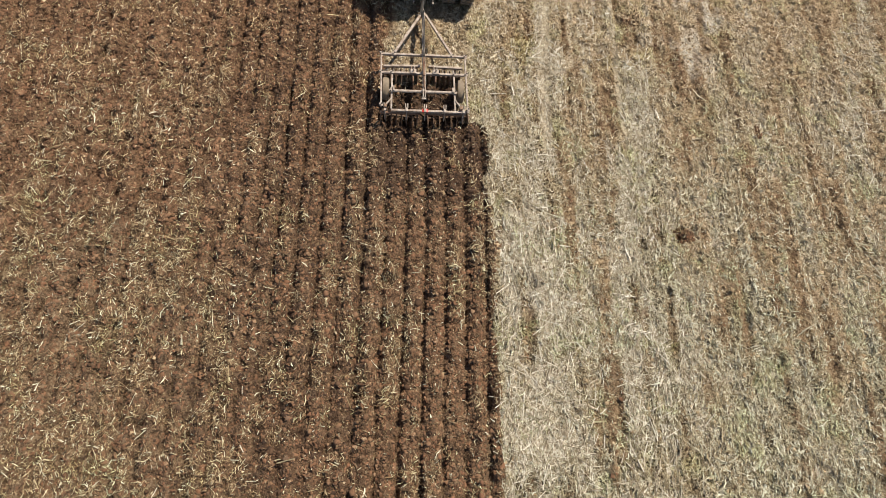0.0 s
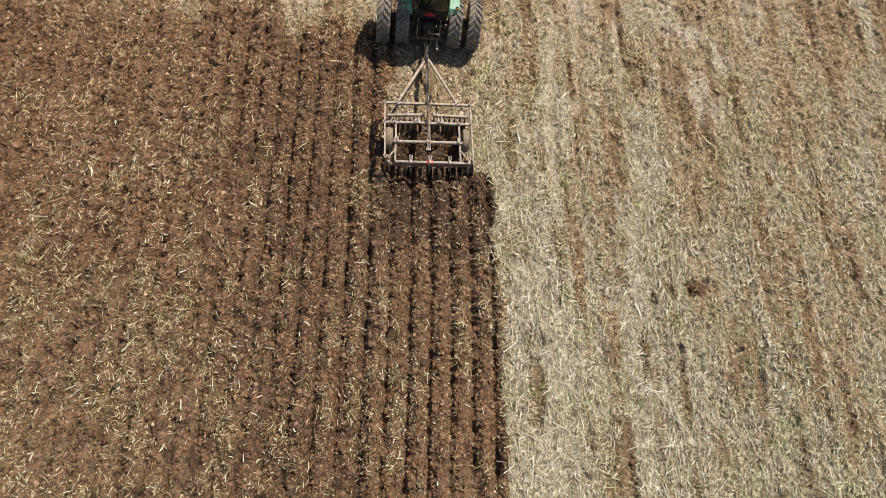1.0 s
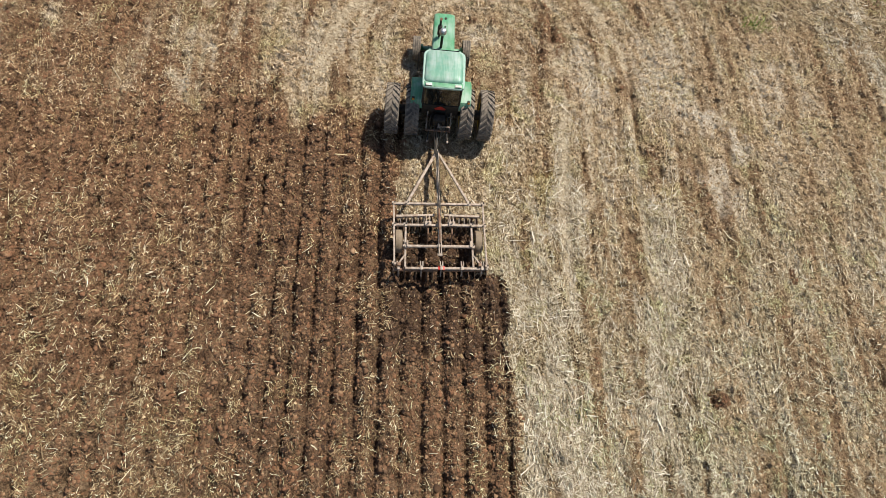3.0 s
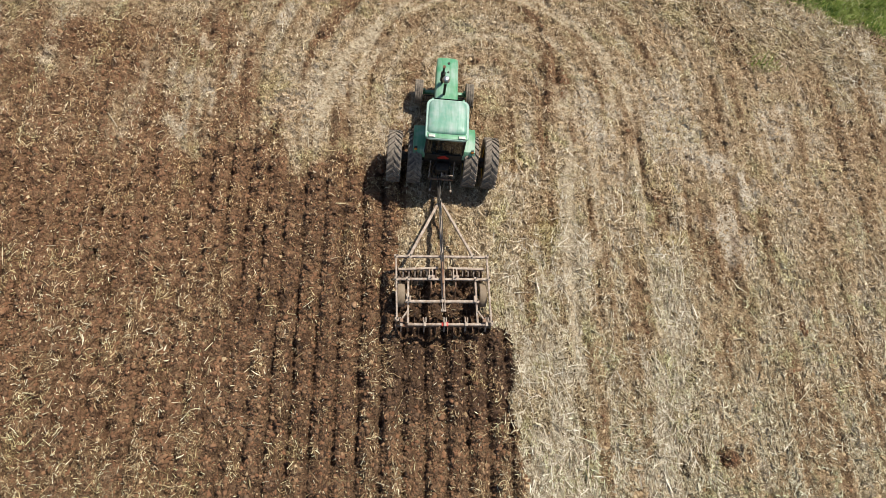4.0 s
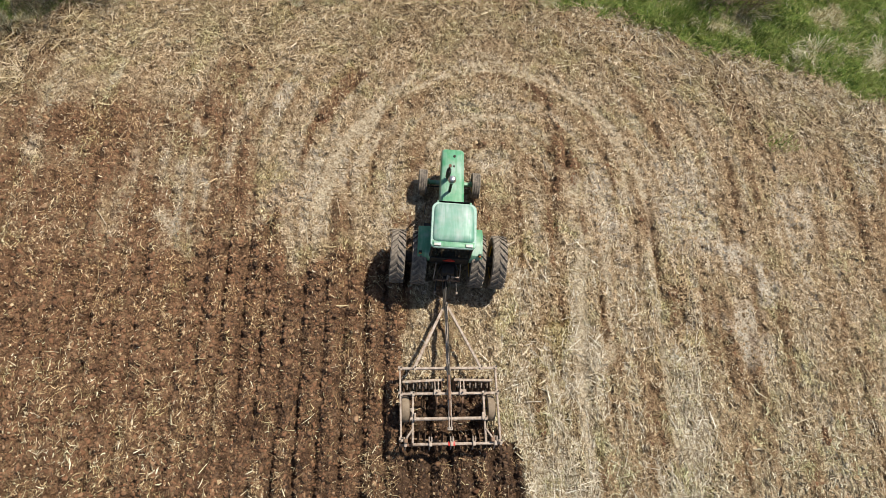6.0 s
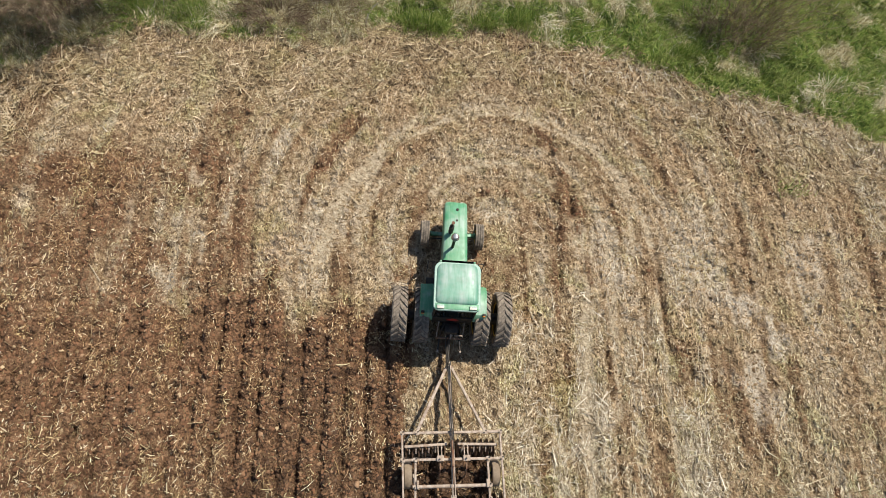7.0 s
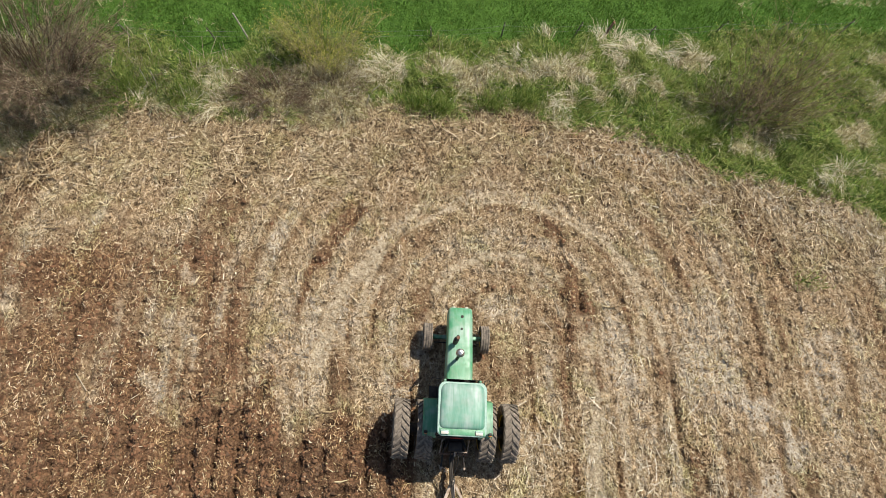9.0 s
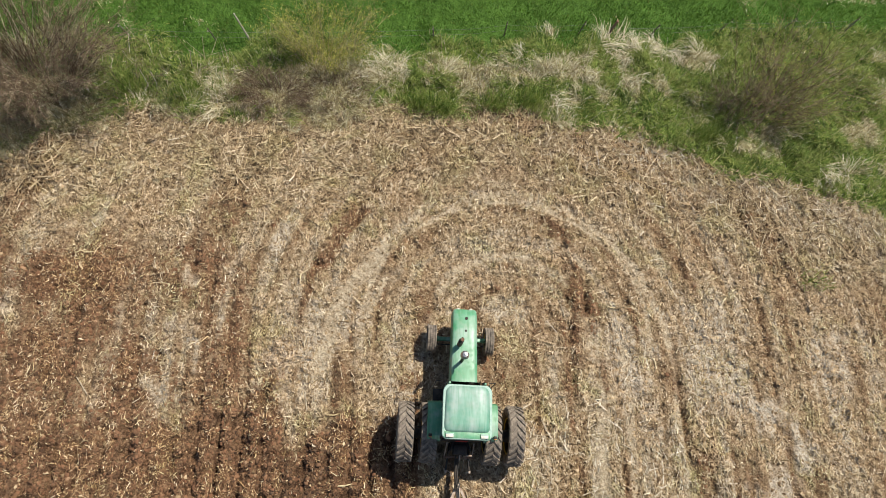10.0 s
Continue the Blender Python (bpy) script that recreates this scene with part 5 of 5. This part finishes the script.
BARE = ((12.4, 18.5, 0.35, 0.2), (16.6, 18.95, 0.8, 0.14), (18.0, 18.9, 0.6, 0.14), (-11.6, 16.0, 0.35, 0.2), (-9.0, 16.2, 0.3, 0.15), (-12.6, 17.0, 0.7, 0.3))
V_AREA = (-18, 21, 7.5, 17.5)
grass("verge_grass", M["green_grass"], "rough fresh green grass along the field edge", 170000, V_AREA, lambda x, y: verge_only(x, y) * green_share(x, y), 0.15, 0.8, 0.012)
grass("dead_grass", M["dead_grass"], "matted pale dead grass along the field edge", 380000, (-18, 21, 7.5, 19.3), lambda x, y: verge_only(x, y) * (1 - green_share(x, y)) * 0.62 + 0.25 * sum(spot(x, y, *q) for q in BARE), 0.24, 1.2, 0.010, 0.14)
grass("meadow_grass", M["meadow_grass"], "short dense bright green pasture grass", 150000, (-18, 21.5, 13.5, 20.3), lambda x, y: zones(x, y)[4] * np.clip(0.75 + 1.1 * value_noise(x, y, 0.8, 5) - sum(spot(x, y, *q) for q in BARE), 0, 1), 0.10, 0.85, 0.014)


def tussocks(name, material, label, n, area, weight, blades, long, width, rising=0.35):
    """Clumps of long grass, each combed over to one side."""
    x, y = scatter(n, *area, weight)
    k = len(x)
    yaw = np.repeat(rng.uniform(0, 2 * math.pi, k), blades) + rng.normal(0, 0.55, k * blades)
    rise = np.abs(rng.normal(rising, 0.3, k * blades))
    size = np.repeat(rng.lognormal(0, 0.25, k), blades)
    x, y = np.repeat(x, blades) + rng.normal(0, 0.10, k * blades) * size, np.repeat(y, blades) + rng.normal(0, 0.10, k * blades) * size
    root = np.stack((x, y, height(x, y) - 0.02), 1)
    length = long * size * rng.uniform(0.5, 1.2, k * blades)
    tip = root + np.stack((np.cos(yaw) * np.cos(rise), np.sin(yaw) * np.cos(rise), np.sin(rise)), 1) * length[:, None]
    return stuff(name, blades_mesh(name, root, tip, width * rng.uniform(0.7, 1.3, k * blades), length * 0.18), material, label, "grass")


tussocks("dead_tussocks", M["dead_grass"], "pale dead grass tussocks combed over by wind", 1500, (-15, 19, 9.5, 16.4), lambda x, y: verge_only(x, y) * np.clip(1.0 - green_share(x, y), 0.05, 1) * 0.7, 70, 0.45, 0.008, 0.22)
FLAT = ((17.0, 10.15, 0.6, 0.3), (17.7, 11.0, 0.3, 0.4), (14.5, 10.8, 0.4, 0.3), (6.95, 14.8, 0.28, 0.9), (7.4, 15.95, 2.0, 0.3), (10.1, 15.7, 0.6, 0.3), (5.4, 14.6, 0.35, 0.25), (3.6, 14.9, 1.0, 0.3), (9.6, 15.2, 0.4, 0.3), (-2.0, 14.45, 1.0, 0.3), (-10.4, 12.7, 0.5, 0.25), (-7.9, 12.5, 0.6, 0.25), (-7.8, 13.5, 0.4, 0.3), (1.2, 14.8, 0.5, 0.3), (4.2, 13.4, 0.6, 0.2), (2.6, 14.7, 0.7, 0.25), (-12.3, 12.3, 0.5, 0.2))
tussocks("flattened_grass", M["pale_grass"], "long bleached grass flattened in swaths on the verge", 5200, (-13.5, 18.4, 9.4, 16.7), lambda x, y: 0.26 * np.clip(sum(spot(x, y, *q) for q in FLAT), 0, 1), 40, 0.68, 0.008, 0.05)
tussocks("green_tussocks", M["green_grass"], "lush green grass tussocks on the verge", 3600, (-13, 18.4, 8.5, 18), lambda x, y: verge_only(x, y) * green_share(x, y) * 0.75, 42, 0.34, 0.011)


def shrub(name, at, label, stems, tall, wide, lean, material, leaf=None, leaves=0, twigs=5, arch=0.0, foot=0.5, thick=0.018, crook=0.13, seed=1):
    """Many-stemmed bush: stems from a clump, side shoots, fine twigs, small leaves."""
    g = np.random.default_rng(seed)
    ob = thing(name, pose(*at), label, "bush")
    ends = []
    for _ in range(stems):
        segs = []
        a = g.uniform(0, 2 * math.pi)
        p = np.array([math.cos(a), math.sin(a), 0]) * foot * math.sqrt(g.random()) * np.array([wide[0], wide[1], 0]) / max(wide)
        out = np.array([math.cos(a) * wide[0], math.sin(a) * wide[1], 0]) * g.uniform(0.2, 1.0) + np.array([*lean, 0])
        length, r = tall * g.uniform(0.6, 1.1), thick * g.uniform(0.6, 1.2)
        n = 5
        for i in range(n):
            f = (i + 1) / n
            d = np.array([0, 0, 1.0]) * (1 - arch * 1.6 * f) + out / tall * (0.5 + f) + g.normal(0, crook, 3)
            q = p + d / np.linalg.norm(d) * length / n
            q[2] = max(q[2], 0.05)
            segs.append((p, q, r * (1 - 0.75 * i / n), r * (1 - 0.75 * f)))
            if i >= 1:
                for _ in range(twigs):
                    s = p + (q - p) * g.random()
                    e = s + (d / np.linalg.norm(d) * 0.6 + g.normal(0, 0.55, 3)) * length * g.uniform(0.10, 0.26)
                    e[2] = max(e[2], 0.04)
                    segs.append((s, e, r * 0.35, r * 0.12))
                    ends.append(e)
                    for _ in range(2):
                        s2 = s + (e - s) * g.uniform(0.3, 0.9)
                        e2 = s2 + (e - s) * 0.35 + g.normal(0, 0.10, 3) * length * 0.35
                        e2[2] = max(e2[2], 0.03)
                        segs.append((s2, e2, r * 0.18, r * 0.08))
                        ends.append(e2)
            p = q
        ends.append(p)
        me = bars_mesh("stem", np.array([q[0] for q in segs]), np.array([q[1] for q in segs]), np.array([q[2] for q in segs]), np.array([q[3] for q in segs]))
        hang("stem", me, material, ob, smooth=0)
    if leaf:
        pick = np.array(ends)[g.integers(0, len(ends), leaves)] + g.normal(0, 0.05, (leaves, 3))
        d = g.normal(size=(leaves, 3))
        d /= np.linalg.norm(d, axis=1, keepdims=True)
        np.random.seed(seed)
        hang("foliage", blades_mesh("foliage", pick, pick + d * 0.05, np.full(leaves, 0.012), np.zeros(leaves)), leaf, ob, smooth=0)
    return ob


shrub("bare_bush", (12.0, 13.2, 0), "bare twiggy willow bush with olive buds in green grass", 64, 3.6, (2.7, 1.9), (1.2, 0.9), M["twig"], M["bud_leaf"], 2600, 4, 0.0, 1.1, 0.02, 0.3, seed=3)
shrub("bramble", (11.0, 13.4, 0), "dark brown tangled bramble under the bare bush", 60, 1.5, (1.2, 0.9), (0.3, 0.1), M["bramble"], M["dark_leaf"], 500, 4, 0.45, 0.9, 0.014, 0.3, seed=23)
shrub("thorn_bush", (-13.9, 13.2, 0), "large tangled reddish-brown thorn bush at the field edge", 200, 3.7, (2.9, 2.4), (0.2, -0.1), M["bramble"], M["dark_leaf"], 4200, 5, 0.3, 1.3, 0.021, seed=5)
shrub("budding_willow", (-4.3, 14.7, 0), "young willow shrub with yellow-green spring leaves", 70, 2.4, (2.1, 1.2), (0.0, 0.3), M["willow_twig"], M["bud_leaf"], 6000, 4, 0.0, 1.0, 0.013, seed=8)
shrub("bramble", (-6.0, 13.1, 0), "brown arching bramble thicket on the verge", 120, 1.25, (1.5, 0.75), (0, 0), M["bramble"], None, 0, 4, 0.75, 0.9, 0.013, seed=9)
shrub("bramble", (-4.0, 13.3, 0), "brown arching bramble thicket beside the willow", 70, 1.1, (1.1, 0.6), (0, 0), M["bramble"], None, 0, 4, 0.8, 0.8, 0.012, seed=13)
shrub("bramble", (-10.6, 12.9, 0), "grey-brown low bramble beside the thorn bush", 26, 1.2, (0.9, 0.7), (0, 0), M["bramble"], M["dark_leaf"], 900, 3, 0.7, 0.8, 0.013, seed=15)
shrub("bramble", (-14.9, 11.4, 0), "low reddish-brown bramble under the thorn bush", 56, 1.2, (1.3, 0.7), (0, 0), M["bramble"], M["dark_leaf"], 900, 4, 0.7, 0.9, 0.013, seed=17)
shrub("bramble", (-12.8, 11.9, 0), "low tangled bramble under the thorn bush", 40, 1.1, (0.9, 0.5), (0, 0), M["bramble"], M["dark_leaf"], 700, 4, 0.7, 0.9, 0.013, seed=19)


def build_stalks():
    """Long pale dead stalks leaning and lying about the verge."""
    n = 900
    x, y = rng.uniform(-12, 10.5, n), rng.uniform(12.4, 15.6, n)
    keep = (y > verge_line(x) + 0.1) & (y < meadow_line(x) - 0.2) & (rng.random(n) < 0.35 + 0.9 * value_noise(x, y, 1.2, 3) + 0.3 * (x < 3))
    x, y = x[keep], y[keep]
    k = len(x)
    a = np.stack((x, y, height(x, y)), 1)
    yaw, pitch, length = rng.uniform(0, 2 * math.pi, k), np.abs(rng.normal(0.45, 0.35, k)), rng.uniform(0.35, 1.0, k)
    b = a + np.stack((np.cos(yaw) * np.cos(pitch), np.sin(yaw) * np.cos(pitch), np.sin(pitch)), 1) * length[:, None]
    return stuff("dead_stalks", bars_mesh("dead_stalks", a, b, np.full(k, 0.011), np.full(k, 0.005)), M["pale_straw"], "long bleached stalks leaning in the verge grass", "stalks")


build_stalks()


def reed_tuft(x, y, seed, n=420, tall=0.55, label="tall dark green grass tussock on the verge"):
    g = np.random.default_rng(seed)
    root = np.stack((g.normal(0, 0.34, n), g.normal(0, 0.2, n), np.zeros(n)), 1)
    a, s = g.uniform(0, 2 * math.pi, n), np.abs(g.normal(0, 0.8, n))
    tip = root + np.stack((np.cos(a) * np.sin(s), np.sin(a) * np.sin(s), np.cos(s)), 1) * (tall * g.lognormal(0, 0.25, n))[:, None]
    np.random.seed(seed)
    me = blades_mesh("grass_tuft", root, tip, np.full(n, 0.009), np.full(n, 0.08))
    me.materials.append(M["green_grass"])
    ob = tagged(new("grass_tuft", me), label, "grass tuft", "", "stuff")
    ob.matrix_world = pose(x, y, 0.05)


for i, (x, y) in enumerate(((-9.3, 12.9), (-8.6, 13.1), (-0.9, 13.0), (-0.2, 12.9), (1.7, 13.1), (3.1, 13.3), (-11.0, 13.2), (9.6, 12.2))):
    reed_tuft(x, y, 40 + i)


reed_tuft(12.6, 6.5, 60, 90, 0.28, "small green weed growing in the stubble")


# ---- fence, stakes and dead stems ----
def fence():
    f = thing("wire_fence", pose(0, 0, 0), "sagging wire fence on thin leaning dark posts", "fence")
    xs = (-13.9, -11.15, -8.3, -0.4, 2.3, 5.2, 8.2, 10.9, 13.5, 16.4)
    g = np.random.default_rng(21)
    tops = []
    for x in xs:
        y = float(fence_line(x))
        lean = (0.02 * x + g.normal(0, 0.08), g.normal(0, 0.1))
        top = (x + lean[0], y + lean[1], 0.75)
        part("fence_post", tube([(x, y, -0.1), (x + lean[0] * 0.5, y + lean[1] * 0.5, 0.42), top], [0.026, 0.024, 0.02], 8), M["post"], f)
        part("insulator", tube([(top[0], top[1] - 0.02, 0.63), (top[0], top[1] - 0.07, 0.65)], 0.02, 8), M["stake"], f)
        tops.append(top)
    part("fence_post", tube([(6.4, 16.6, -0.1), (6.47, 16.6, 0.4), (6.56, 16.62, 0.8)], [0.06, 0.055, 0.05], 9), M["rust"], f, "thick brown wooden post")
    for z in (0.64, 0.36):
        for a, b in zip(tops, tops[1:]):
            pts = []
            for k in range(6):
                u = k / 5
                pts.append((a[0] + (b[0] - a[0]) * u, a[1] + (b[1] - a[1]) * u - 0.07, z - 0.10 * math.sin(math.pi * u)))
            part("wire", tube(pts, 0.003, 5), M["wire"], f)
    return f


fence()


def stick(name, label, pts, radius, material):
    ob = part(name, tube(pts, [radius * (1 - 0.12 * i) for i in range(len(pts))], 7), material, None)
    return tagged(ob, label, "stick")


stick("leaning_stake", "bleached wooden stake leaning by the fence", [(-7.1, 15.5, 0), (-7.3, 15.6, 0.6), (-7.5, 15.7, 1.2)], 0.035, M["stake"])
stick("dead_stem", "pale forked dead stem standing in the verge", [(-2.75, 12.9, 0), (-2.68, 13.0, 0.4), (-2.5, 13.1, 0.75), (-2.3, 13.15, 0.95)], 0.022, M["stake"])
stick("dead_stem", "thin pale dead stalk in long grass", [(-10.3, 13.2, 0), (-10.35, 13.3, 0.5), (-10.4, 13.35, 1.0)], 0.014, M["stake"])
stick("dead_stem", "thin pale dead stalk in long grass", [(-10.05, 13.1, 0), (-9.98, 13.2, 0.5), (-10.05, 13.3, 0.95)], 0.014, M["stake"])
stick("dead_stem", "thin pale dead stalk in long grass", [(-8.9, 14.0, 0), (-8.92, 14.1, 0.5), (-8.85, 14.15, 1.0)], 0.012, M["stake"])
